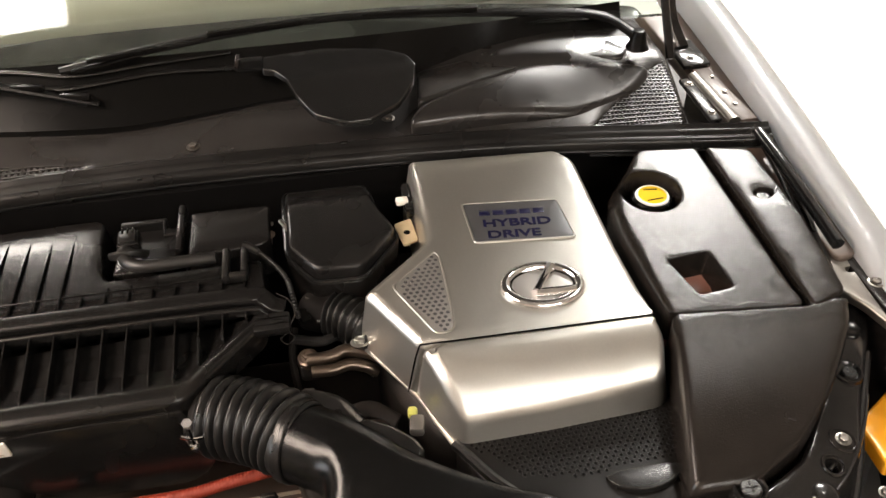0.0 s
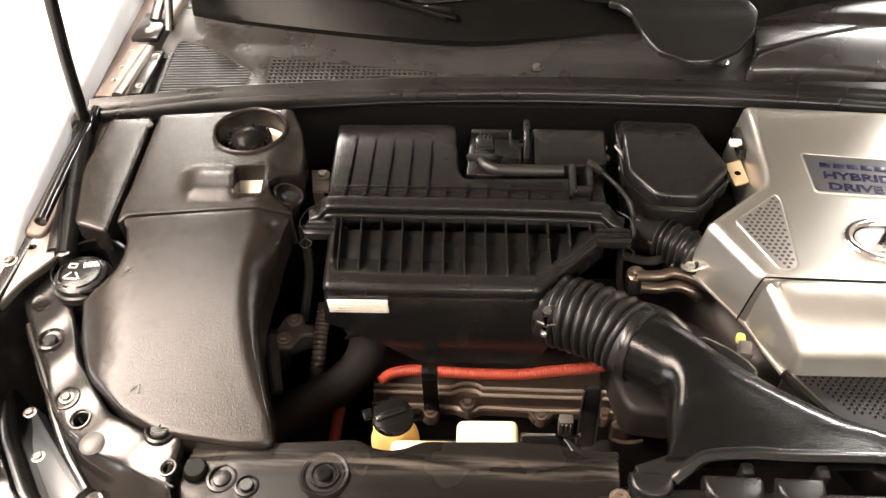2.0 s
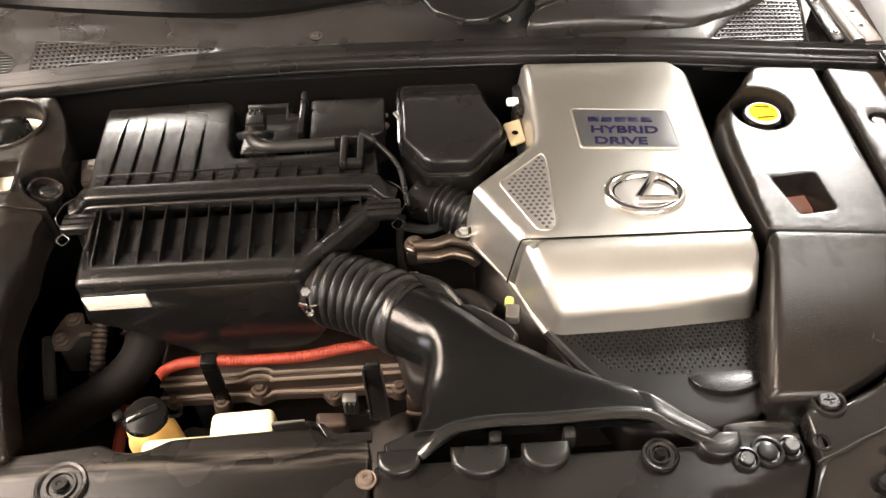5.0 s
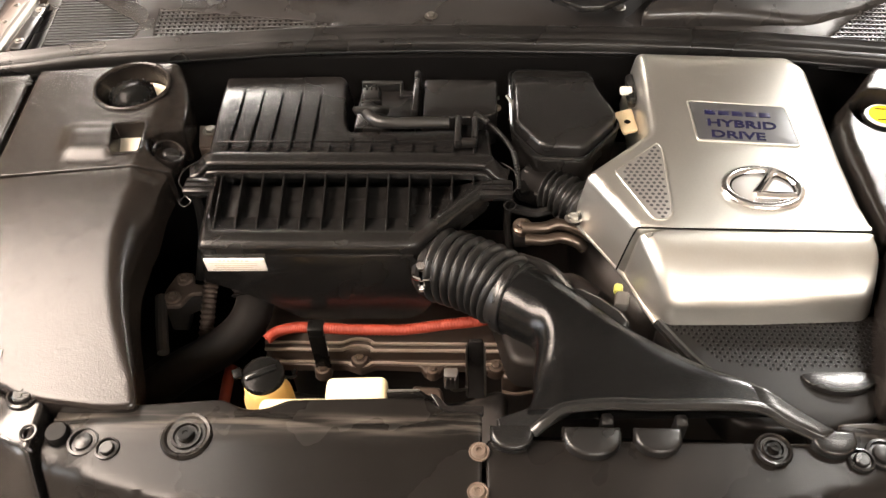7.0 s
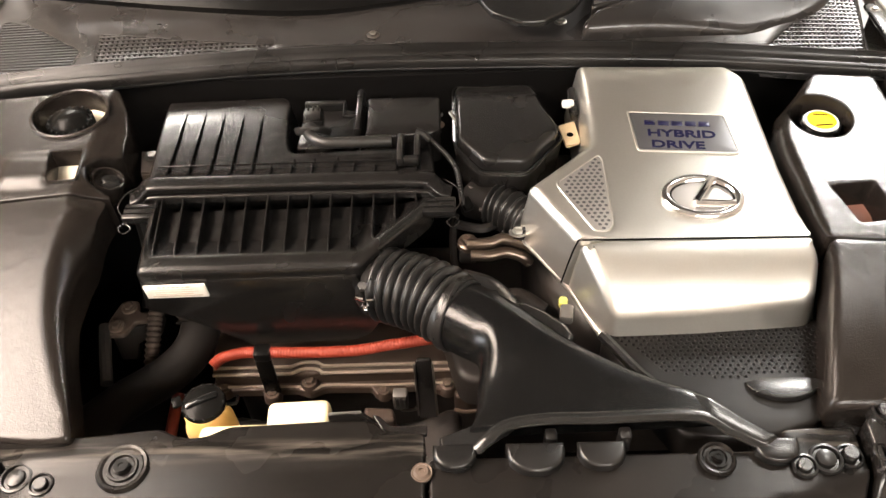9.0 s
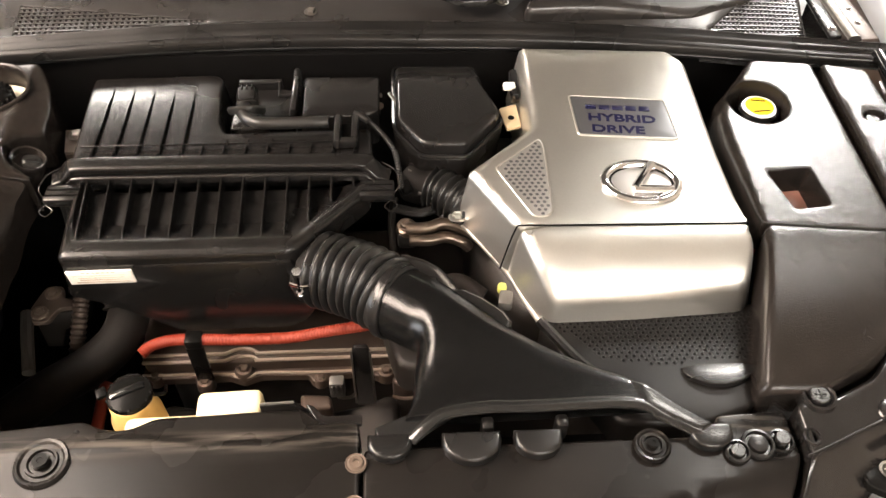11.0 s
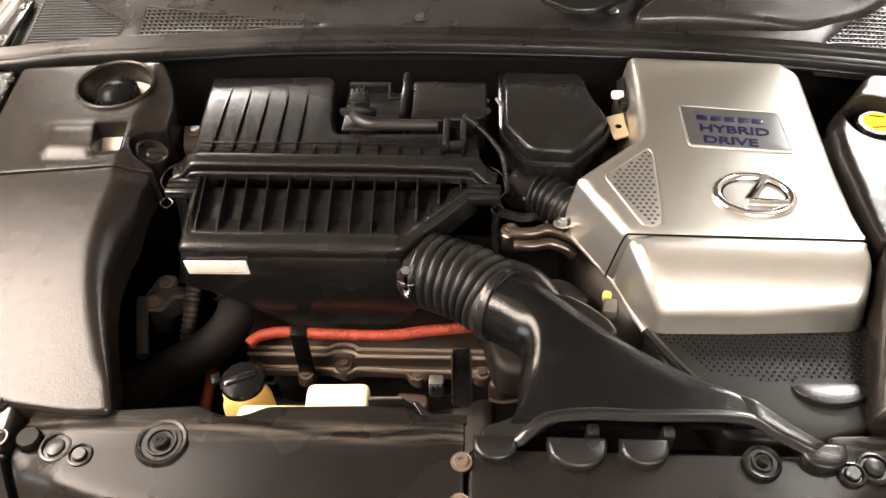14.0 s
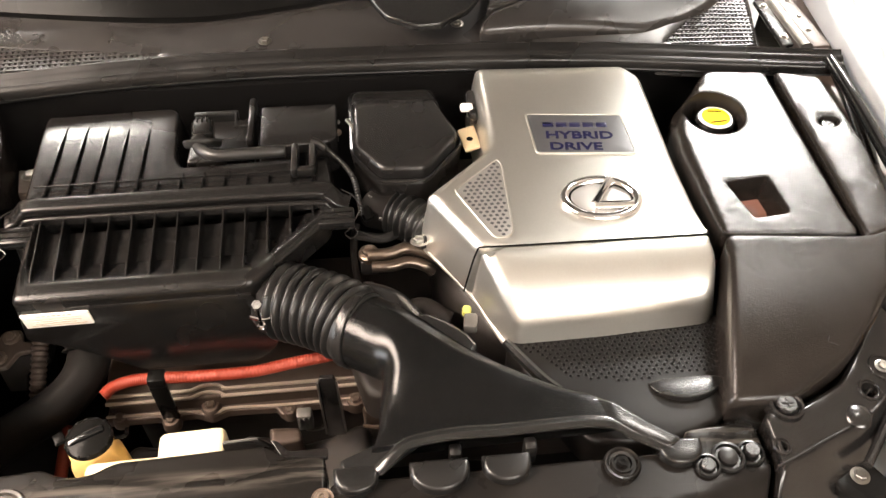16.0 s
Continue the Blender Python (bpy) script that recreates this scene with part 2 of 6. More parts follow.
def rounded(pts, r, n=4, ccw=True):
    """A polygon with its corners rounded."""
    pts = [Vector(p[:2]) for p in pts]
    if (area2(pts) < 0) == ccw:
        pts = pts[::-1]
    if r <= 0:
        return pts
    out = []
    for i, p in enumerate(pts):
        a, b = pts[i - 1] - p, pts[(i + 1) % len(pts)] - p
        k = min(r, 0.45 * a.length, 0.45 * b.length)
        s, e = p + a.normalized() * k, p + b.normalized() * k
        for j in range(n + 1):
            t = j / n
            out.append(s * (1 - t) ** 2 + p * 2 * t * (1 - t) + e * t * t)
    return out


def dense(pts, step):
    out = []
    for i, p in enumerate(pts):
        q = pts[(i + 1) % len(pts)]
        k = max(1, int((q - p).length / step))
        out += [p.lerp(q, j / k) for j in range(k)]
    return out


def offset(poly, d):
    """The polygon moved inwards by d, or by a list of d (it runs counter-clockwise)."""
    out = []
    n = len(poly)
    d = d if isinstance(d, list) else [d] * n
    for i, p in enumerate(poly):
        a, b = (p - poly[i - 1]).normalized(), (poly[(i + 1) % n] - p).normalized()
        na, nb = Vector((-a.y, a.x)), Vector((-b.y, b.x))
        m = na + nb
        m = m / max(0.5, m.length_squared / 2) if m.length > 1e-6 else na
        out.append(p + m * d[i])
    return out


def within(p, poly):
    c, j = False, len(poly) - 1
    for i in range(len(poly)):
        a, b = poly[i], poly[j]
        if (a.y > p[1]) != (b.y > p[1]) and p[0] < (b.x - a.x) * (p[1] - a.y) / (b.y - a.y) + a.x:
            c = not c
        j = i
    return c


def shell(outline, zf, depth=0.03, r=0.006, corner=0.01, draft=0.0, holes=(), hole_depth=0.03, hole_draft=0.0, grid=0.025, bottom=None, rings=3):
    """A moulded cover: a top of height zf(x, y) with rounded rim, walls and openings."""
    if not callable(zf):
        z0 = zf
        zf = lambda x, y: z0
    poly = dense(rounded(outline, corner), grid * 1.5)
    rv = [r(p) if callable(r) else r for p in poly]
    inner = offset(poly, rv)
    loops = [inner] + [dense(h, grid) for h in holes]
    verts, edges = [], []
    for lp in loops:
        s = len(verts)
        verts += lp
        edges += [(s + i, s + (i + 1) % len(lp)) for i in range(len(lp))]
    xs, ys = [p.x for p in inner], [p.y for p in inner]
    safe = offset(inner, grid * 0.4)
    hsafe = [offset(h, -grid * 0.35) for h in loops[1:]]
    y = min(ys)
    while y < max(ys):
        x = min(xs) + (grid / 2 if int((y - min(ys)) / grid) % 2 else 0)
        while x < max(xs):
            if within((x, y), safe) and not any(within((x, y), h) for h in hsafe):
                verts.append(Vector((x, y)))
            x += grid
        y += grid
    vo, eo, fo, ov, oe, of = delaunay_2d_cdt(verts, edges, [], 0, 1e-6)
    bm = bmesh.new()
    bv = [bm.verts.new((v.x, v.y, zf(v.x, v.y))) for v in vo]
    where = {}
    for k, src in enumerate(ov):
        for s in src:
            where[s] = bv[k]
    for f in fo:
        c = sum((vo[i] for i in f), Vector((0, 0))) / len(f)
        if within(c, loops[0]) and not any(within(c, h) for h in loops[1:]):
            try:
                bm.faces.new([bv[i] for i in f])
            except ValueError:
                pass

    def strip(a, b):
        n = len(a)
        for i in range(n):
            q = [a[i], a[(i + 1) % n], b[(i + 1) % n], b[i]]
            if len(set(q)) == 4:
                try:
                    bm.faces.new(q)
                except ValueError:
                    pass
    ring = [where[i] for i in range(len(inner))]
    for k in range(1, rings + 1):
        a = k * math.pi / 2 / rings
        nxt = [bm.verts.new((p.x, p.y, zf(p.x, p.y) - q * (1 - math.cos(a)))) for p, q in zip(offset(poly, [q * (1 - math.sin(a)) for q in rv]), rv)]
        strip(ring, nxt)
        ring = nxt
    low = [bm.verts.new((p.x, p.y, bottom if bottom is not None else zf(p.x, p.y) - depth)) for p in offset(poly, -draft)]
    strip(ring, low)
    if not holes:
        try:
            bm.faces.new(low)
        except ValueError:
            pass
    s = len(inner)
    for h in loops[1:]:
        ring = [where[s + i] for i in range(len(h))]
        s += len(h)
        for d, q in ((0.0015, 0.0005), (0.002, 0.002), (0.002 + hole_draft, hole_depth)):
            nxt = [bm.verts.new((p.x, p.y, zf(p.x, p.y) - q)) for p in offset(h, d)]
            strip(ring, nxt)
            ring = nxt
    loose = [v for v in bm.verts if not v.link_faces]
    bmesh.ops.delete(bm, geom=loose, context="VERTS")
    return bm


def ellipse(cx, cy, rx, ry, n=32, rot=0.0):
    c, s = math.cos(radians(rot)), math.sin(radians(rot))
    return [Vector((cx + c * rx * math.cos(a) - s * ry * math.sin(a), cy + s * rx * math.cos(a) + c * ry * math.sin(a)))
            for a in (2 * math.pi * i / n for i in range(n))]


def spline(pts, n=8):
    pts = [Vector(p) for p in pts]
    ext = [2 * pts[0] - pts[1]] + pts + [2 * pts[-1] - pts[-2]]
    out = []
    for i in range(1, len(ext) - 2):
        a, b, c, d = ext[i - 1:i + 3]
        for j in range(n):
            t = j / n
            out.append(0.5 * (2 * b + (c - a) * t + (2 * a - 5 * b + 4 * c - d) * t * t + (3 * b - a - 3 * c + d) * t ** 3))
    return out + [pts[-1]]


def tube(pts, r, n=8, segs=12, flat=1.0, rf=None, caps=True, bm=None):
    """A pipe along a path; rf(s) gives the radius along it, 0 to 1; flat squeezes it across."""
    path = spline(pts, n) if n > 1 else [Vector(p) for p in pts]
    bm = bm or bmesh.new()
    ring0 = None
    up = None
    total = len(path) - 1
    first = last = None
    for i, p in enumerate(path):
        t = (path[min(i + 1, total)] - path[max(i - 1, 0)]).normalized()
        if up is None:
            up = t.orthogonal().normalized() if abs(t.z) > 0.95 else (Vector((0, 0, 1)) - t * t.z).normalized()
        up = (up - t * up.dot(t)).normalized()
        side = t.cross(up)
        rr = rf(i / total) if rf else r
        ring = [bm.verts.new(p + (side * math.cos(a) + up * math.sin(a) * flat) * rr) for a in (2 * math.pi * k / segs for k in range(segs))]
        if ring0:
            for k in range(segs):
                bm.faces.new((ring0[k], ring0[(k + 1) % segs], ring[(k + 1) % segs], ring[k]))
        else:
            first = ring
        ring0 = ring
    if caps:
        bm.faces.new(first[::-1])
        bm.faces.new(ring0)
    return bm


def lathe(profile, at, axis=(0, 0, 1), segs=28, bm=None):
    """A turned thing: (radius, height) pairs about an axis through at."""
    bm = bm or bmesh.new()
    q = Vector((0, 0, 1)).rotation_difference(Vector(axis)).to_matrix()
    at = Vector(at)
    prev = None
    for r, h in profile:
        if r < 1e-6:
            ring = [bm.verts.new(at + q @ Vector((0, 0, h)))]
        else:
            ring = [bm.verts.new(at + q @ Vector((r * math.cos(a), r * math.sin(a), h))) for a in (2 * math.pi * k / segs for k in range(segs))]
        if prev:
            n = segs
            if len(prev) == 1 and len(ring) > 1:
                for k in range(n):
                    bm.faces.new((prev[0], ring[k], ring[(k + 1) % n]))
            elif len(ring) == 1 and len(prev) > 1:
                for k in range(n):
                    bm.faces.new((prev[k], prev[(k + 1) % n], ring[0]))
            elif len(ring) > 1:
                for k in range(n):
                    bm.faces.new((prev[k], prev[(k + 1) % n], ring[(k + 1) % n], ring[k]))
        prev = ring
    return bm


def block(c, s, bevel=0.003, rot=(0, 0, 0), bm=None, segs=2):
    bm2 = bmesh.new()
    bmesh.ops.create_cube(bm2, size=1.0)
    bmesh.ops.scale(bm2, vec=s, verts=bm2.verts[:])
    if bevel:
        bmesh.ops.bevel(bm2, geom=bm2.edges[:], offset=min(bevel, min(s) * 0.45), segments=segs, affect="EDGES", profile=0.5)
    bmesh.ops.transform(bm2, matrix=pose(*c, *rot), verts=bm2.verts[:])
    if bm is None:
        return bm2
    me = bpy.data.meshes.new("tmp")
    bm2.to_mesh(me)
    bm2.free()
    bm.from_mesh(me)
    bpy.data.meshes.remove(me)
    return bm


def wall_prism(pts, axis, a, b, bevel=0.004):
    """A polygon in the xz (axis y) or yz (axis x) plane, thick from a to b."""
    bm = bmesh.new()
    def at(p, d):
        return (p[0], d, p[1]) if axis == "y" else (d, p[0], p[1])
    va = [bm.verts.new(at(p, a)) for p in pts]
    vb = [bm.verts.new(at(p, b)) for p in pts]
    bm.faces.new(va)
    bm.faces.new(vb[::-1])
    for i in range(len(pts)):
        j = (i + 1) % len(pts)
        bm.faces.new((va[i], vb[i], vb[j], va[j]))
    if bevel:
        bmesh.ops.bevel(bm, geom=bm.edges[:], offset=bevel, segments=2, affect="EDGES", profile=0.5)
    return bm


def sweep(path, prof, bm=None):
    """A profile of (across, up) pairs drawn along a path; across is level."""
    bm = bm or bmesh.new()
    path = [Vector(p) for p in path]
    rows = []
    for i, p in enumerate(path):
        t = path[min(i + 1, len(path) - 1)] - path[max(0, i - 1)]
        nrm = Vector((-t.y, t.x, 0)).normalized()
        up = t.normalized().cross(nrm)
        up = up if up.z > 0 else -up
        rows.append([bm.verts.new(p + nrm * a + up * b) for a, b in prof])
    n = len(prof)
    for a, b in zip(rows, rows[1:]):
        for i in range(n):
            bm.faces.new((a[i], a[(i + 1) % n], b[(i + 1) % n], b[i]))
    bm.faces.new(rows[0])
    bm.faces.new(rows[-1][::-1])
    return bm


def fin(a, b, tops, base, thick, crown=0.0006):
    """A thin upright web from a to b; tops are (share of the way, height)."""
    a, b = Vector((*a, 0)), Vector((*b, 0))
    side = Vector((-(b - a).y, (b - a).x, 0)).normalized() * thick / 2
    bm = bmesh.new()
    rows = []
    for k, z in tops:
        p = a.lerp(b, k)
        rows.append([bm.verts.new((*(p + side * w).xy, h)) for w, h in ((-1.15, base), (-1, z - crown), (-0.55, z), (0.55, z), (1, z - crown), (1.15, base))])
    for r, q in zip(rows, rows[1:]):
        for i in range(5):
            bm.faces.new((r[i], r[i + 1], q[i + 1], q[i]))
    bm.faces.new(rows[0])
    bm.faces.new(rows[-1][::-1])
    return bm


def bolt_bm(r, h=None):
    h = h or r * 0.8
    bm = bmesh.new()
    lathe([(0, 0), (r * 1.55, 0), (r * 1.6, h * 0.18), (r * 1.15, h * 0.3)], (0, 0, 0), segs=20, bm=bm)
    lathe([(r * 1.02, h * 0.25), (r, h * 0.85), (r * 0.85, h), (r * 0.55, h), (r * 0.5, h * 0.86), (0, h * 0.86)], (0, 0, 0), segs=6, bm=bm)
    return bm


ME_BOLT = to_mesh("bolt", bolt_bm(0.0075), M_STEEL, 30)
ME_BOLT_PALE = to_mesh("bolt_pale", bolt_bm(0.0075), M_SILVER, 30)
ME_BOLT_DARK = to_mesh("bolt_dark", bolt_bm(0.0085), M_CAST, 30)
_bm = lathe([(0, 0.004), (0.008, 0.004), (0.0095, 0.003), (0.010, 0)], (0, 0, 0), segs=24)
block((0, 0, 0.004), (0.011, 0.0018, 0.0016), 0.0004, bm=_bm)
block((0, 0, 0.004), (0.0018, 0.011, 0.0016), 0.0004, bm=_bm)
ME_CLIP = to_mesh("push_clip", _bm, M_BLACK, 30)


def letters(words, size, stretch=1.0):
    cu = bpy.data.curves.new("words", "FONT")
    cu.body, cu.size, cu.extrude = words, size, 0.0006
    cu.resolution_u = 3
    cu.offset = 0.0005
    ob = bpy.data.objects.new("words", cu)
    scene.collection.objects.link(ob)
    me = bpy.data.meshes.new_from_object(ob.evaluated_get(bpy.context.evaluated_depsgraph_get()))
    bpy.data.objects.remove(ob)
    bpy.data.curves.remove(cu)
    for v in me.vertices:
        v.co.x *= stretch
    return me

# ---- garage ----
RX, RY = 4.5, 5.0
solo("floor", block((0, 0, -0.05), (2 * RX + 12, 2 * RY + 12, 0.1), 0), M_FLOOR, "light grey polished concrete garage floor", "floor", kind="structure")
solo("ceiling", block((0, 0, CEIL + 0.06), (2 * RX, 2 * RY, 0.12), 0), M_CEIL, "white plastered garage ceiling", "ceiling", kind="structure")
solo("wall_north", block((0, RY + 0.1, CEIL / 2), (2 * RX, 0.2, CEIL), 0), M_WALL, "beige painted garage wall behind the car", "wall", kind="structure")
solo("wall_south", block((0, -RY - 0.1, CEIL / 2), (2 * RX, 0.2, CEIL), 0), M_WALL, "beige painted garage wall in front of the car", "wall", kind="structure")
wx = -RX - 0.1
bm = block((wx, 0, WIN[2] / 2), (0.2, 2 * RY, WIN[2]), 0)
block((wx, 0, (WIN[3] + CEIL) / 2), (0.2, 2 * RY, CEIL - WIN[3]), 0, bm=bm)
for y0, y1 in ((-RY, WIN[0]), (WIN[1], RY)):
    block((wx, (y0 + y1) / 2, (WIN[2] + WIN[3]) / 2), (0.2, y1 - y0, WIN[3] - WIN[2]), 0, bm=bm)
solo("wall_west", bm, M_WALL, "beige painted garage side wall with a window", "wall", kind="structure")
wn = thing("window_1", (wx, (WIN[0] + WIN[1]) / 2, WIN[2]), "wide white framed garage window", "window", kind="structure")
for z in (WIN[2] + 0.025, WIN[3] - 0.025):
    part("window_frame", block((wx, (WIN[0] + WIN[1]) / 2, z), (0.08, WIN[1] - WIN[0], 0.05), 0.006), M_WHITE, wn)
for y in (WIN[0] + 0.025, (WIN[0] + WIN[1]) / 2, WIN[1] - 0.025):
    part("window_frame", block((wx, y, (WIN[2] + WIN[3]) / 2), (0.08, 0.05, WIN[3] - WIN[2] - 0.1), 0.006), M_WHITE, wn)
for k in (0, 1):
    y = WIN[0] + (WIN[1] - WIN[0]) * (0.25 + 0.5 * k)
    pane = part("pane", block((wx, y, (WIN[2] + WIN[3]) / 2), (0.006, (WIN[1] - WIN[0]) / 2 - 0.08, WIN[3] - WIN[2] - 0.1), 0), M_LENS, wn, "clear glass pane")
    pane.visible_shadow = False
solo("wall_east", block((RX + 0.1, 0, CEIL / 2), (0.2, 2 * RY, CEIL), 0), M_WALL, "beige painted garage side wall", "wall", kind="structure")
for lx, ly, sx, sy, pw, tint in LAMPS:
    lamp = thing("ceiling_light", (lx, ly, CEIL), "long white fluorescent ceiling light fitting", "ceiling light", group="ceiling lights")
    part("housing", block((lx, ly, CEIL - 0.03), (sx + 0.04, sy + 0.04, 0.06), 0.006), M_WALL, lamp)
    part("diffuser", block((lx, ly, CEIL - 0.07), (sx, sy, 0.02), 0.004), M_LAMP, lamp, "glowing white diffuser")

# ---- car body ----
car = thing("car", (0, 0, 0.0), "light silver car with its bonnet open", "car")


def mirror(p, s):
    return [(s * x, y) for x, y in p]


# fenders: a rounded top edge that falls off outside
def fender(s):
    secs = []
    for y, x, z in ((-0.36, 0.818, 0.955), (-0.30, 0.828, 0.980), (-0.25, 0.832, 0.995), (0.0, 0.845, 1.02), (0.25, 0.858, 1.04), (0.5, 0.866, 1.055), (0.8, 0.872, 1.07)):
        prof = [(-0.028, -0.055), (-0.026, -0.008), (-0.020, 0.0), (0.0, 0.003), (0.022, -0.004), (0.048, -0.03), (0.066, -0.08), (0.078, -0.18), (0.082, -0.35), (0.07, -0.5)]
        secs.append([(s * (x + a), y, z + b) for a, b in prof])
    bm = bmesh.new()
    rows = [[bm.verts.new(p) for p in sec] for sec in secs]
    for a, b in zip(rows, rows[1:]):
        for i in range(len(a) - 1):
            bm.faces.new((a[i], a[i + 1], b[i + 1], b[i]))
    bmesh.ops.solidify(bm, geom=bm.faces[:], thickness=0.003)
    return bm


def rail_fold(f):
    """How far a folded front edge has dropped, f behind the fold."""
    return 1.15 * f * f / (f + 0.005) if f > 0 else 0.0


# inner apron, gutter channel and its rubber seal on each side
for s in (-1, 1):
    part("fender", fender(s), M_PAINT, car, "silver metallic painted front fender", 50)
    gut = [(0.755, 0.50), (0.838, 0.50), (0.822, 0.0), (0.808, -0.27), (0.775, -0.275), (0.764, -0.15), (0.765, 0.0)]
    part("gutter", shell(mirror(gut, s), lambda x, y: 0.985 + 0.03 * y, 0.02, 0.004, 0.02), M_BROWNM, car, "dusty brown painted gutter channel beside the fender")
    part("gutter_seal", tube([(s * 0.785, -0.01, 1.005), (s * 0.782, -0.12, 1.002), (s * 0.777, -0.20, 1.0), (s * 0.772, -0.268, 0.998)], 0.009, segs=12), M_GLOSS, car, "black rubber tube seal")
    part("gutter_pipe", tube([(s * 0.803, -0.015, 0.985), (s * 0.790, -0.10, 0.978), (s * 0.772, -0.20, 0.970), (s * 0.752, -0.295, 0.962)], 0.013, segs=12), M_BLACK, car, "black plastic pipe along the gutter")
    part("inner_wall", block((s * 0.80, -0.2, 0.72), (0.02, 0.9, 0.5), 0.004), M_DARKM, car)
    # curved upper rail round the headlight
    rail_o = [(0.495, -0.562), (0.535, -0.560), (0.60, -0.53), (0.665, -0.455), (0.705, -0.37), (0.735, -0.28), (0.80, -0.27), (0.803, -0.34), (0.752, -0.405), (0.706, -0.472), (0.674, -0.535), (0.630, -0.600), (0.566, -0.655), (0.484, -0.700), (0.481, -0.67), (0.498, -0.616)]
    zr = lambda x, y: 0.937 + 0.0008 * math.sin(75 * abs(x) + 55 * y) - 0.15 * (0.64 * abs(x) - 0.77 * y - 0.77) - rail_fold(-0.627 + 0.42 * (abs(x) - 0.487) + 4.5 * max(0.0, abs(x) - 0.60) ** 2 - y)
    holes = [ellipse(s * 0.633, -0.540, 0.011, 0.011, 16), ellipse(s * 0.503, -0.603, 0.008, 0.008, 14)]
    rail = part("upper_rail", shell(mirror(rail_o, s), zr, 0.05, 0.006, 0.012, holes=holes, hole_depth=0.02, grid=0.007), M_DARKM, car, "glossy black painted steel rail beside the headlight")
    piece("push_clip", ME_CLIP, rail, pose(s * 0.524, -0.557, zr(0.523, -0.560) + 0.001) @ Matrix.Scale(1.25, 4))
    part("clip_cup", lathe([(0.0135, 0.001), (0.016, 0.004), (0.019, 0.003), (0.022, -0.01)], (s * 0.524, -0.557, zr(0.523, -0.557))), M_DARKM, rail)
    part("clip_cup", lathe([(0.0125, 0.001), (0.015, 0.004), (0.018, 0.003), (0.021, -0.01)], (s * 0.715, -0.425, zr(0.715, -0.425))), M_DARKM, rail)
    for hx, hy, hr in ((0.633, -0.540, 0.0125), (0.503, -0.603, 0.0092), (0.66, -0.512, 0.0150)):
        bm = bmesh.new()
        ring = ellipse(s * hx, hy, hr, hr, 24)
        tube([(p.x, p.y, zr(p.x, p.y) + 0.0004) for p in ring + ring[:1]], 0.0018, n=1, segs=6, bm=bm)
        part("hole_rim", bm, M_DARKM, rail)
    piece("push_clip", ME_CLIP, rail, pose(s * 0.715, -0.428, zr(0.715, -0.43) + 0.002))
    piece("bolt", ME_BOLT, rail, pose(s * 0.66, -0.512, zr(0.66, -0.51) + 0.001) @ Matrix.Scale(0.75, 4))
    part("plug", lathe([(0, 0.004), (0.011, 0.004), (0.014, 0.002), (0.016, 0)], (s * 0.605, -0.572, zr(0.605, -0.572))), M_ZINC if s < 0 else M_DARKM, rail, "round plug")
    part("plug", lathe([(0, 0.001), (0.012, 0.001), (0.014, 0.002), (0.016, 0)], (s * 0.752, -0.362, zr(0.752, -0.362))), M_DARKM, rail)
    crease = [(x, -0.627 + 0.42 * (x - 0.487) + 4.5 * max(0.0, x - 0.60) ** 2) for x in (0.490, 0.52, 0.55, 0.58, 0.61, 0.64, 0.67, 0.70, 0.725)]
    part("rail_edge", tube([(s * x, y, zr(x, y) - 0.0012) for x, y in crease], 0.0018, segs=8), M_DARKM, rail, "worn rail crease")
    edge = [(0.762, -0.395), (0.742, -0.425), (0.706, -0.478), (0.674, -0.530), (0.640, -0.578), (0.600, -0.622)]
    part("rail_lip", tube([(s * x, y, 0.925 - 0.10 * (0.76 - x)) for x, y in edge], 0.0055, segs=10), M_DARKM, rail, "rolled black rail lip")
    plate = part("fender_bracket", shell(mirror([(0.742, -0.300), (0.752, -0.268), (0.800, -0.232), (0.835, -0.262), (0.838, -0.345), (0.815, -0.392), (0.792, -0.400), (0.775, -0.350)], s), lambda x, y: 0.968 + 0.05 * (y + 0.30), 0.012, 0.004, 0.010, holes=[ellipse(s * 0.788, -0.288, 0.009, 0.007, 14)], hole_depth=0.01, grid=0.012), M_STEEL, car, "bare worn fender bracket")
    piece("bolt", ME_BOLT, plate, pose(s * 0.806, -0.318, 0.969) @ Matrix.Scale(0.9, 4))
    piece("bolt", ME_BOLT, plate, pose(s * 0.812, -0.358, 0.967) @ Matrix.Scale(1.2, 4))
    # headlight below the rail
    head = part("headlight", shell(mirror([(0.50, -0.715), (0.60, -0.67), (0.69, -0.60), (0.76, -0.51), (0.80, -0.42), (0.815, -0.50), (0.76, -0.64), (0.66, -0.76), (0.53, -0.80)], s), lambda x, y: 0.86 - 0.15 * max(0, -0.6 - y), 0.14, 0.02, 0.02), M_DARKM, car, "headlight housing under the rail")
    part("lens", shell(mirror([(0.53, -0.735), (0.63, -0.685), (0.715, -0.60), (0.775, -0.52), (0.80, -0.52), (0.75, -0.64), (0.655, -0.75), (0.55, -0.785)], s), lambda x, y: 0.868 - 0.15 * max(0, -0.6 - y), 0.02, 0.008, 0.01), M_LENS, head, "clear plastic headlight lens")
    if s > 0:
        part("amber_reflector", shell(mirror([(0.716, -0.470), (0.790, -0.425), (0.815, -0.46), (0.79, -0.52), (0.715, -0.535)], s), 0.895, 0.02, 0.004, 0.008), M_AMBER, head, "amber turn signal")
    br = part("headlight_bracket", shell(mirror([(0.575, -0.60), (0.615, -0.605), (0.635, -0.645), (0.60, -0.66), (0.565, -0.64)], s), 0.890, 0.012, 0.003, 0.012), M_CAPK, head, "black plastic headlight bracket")
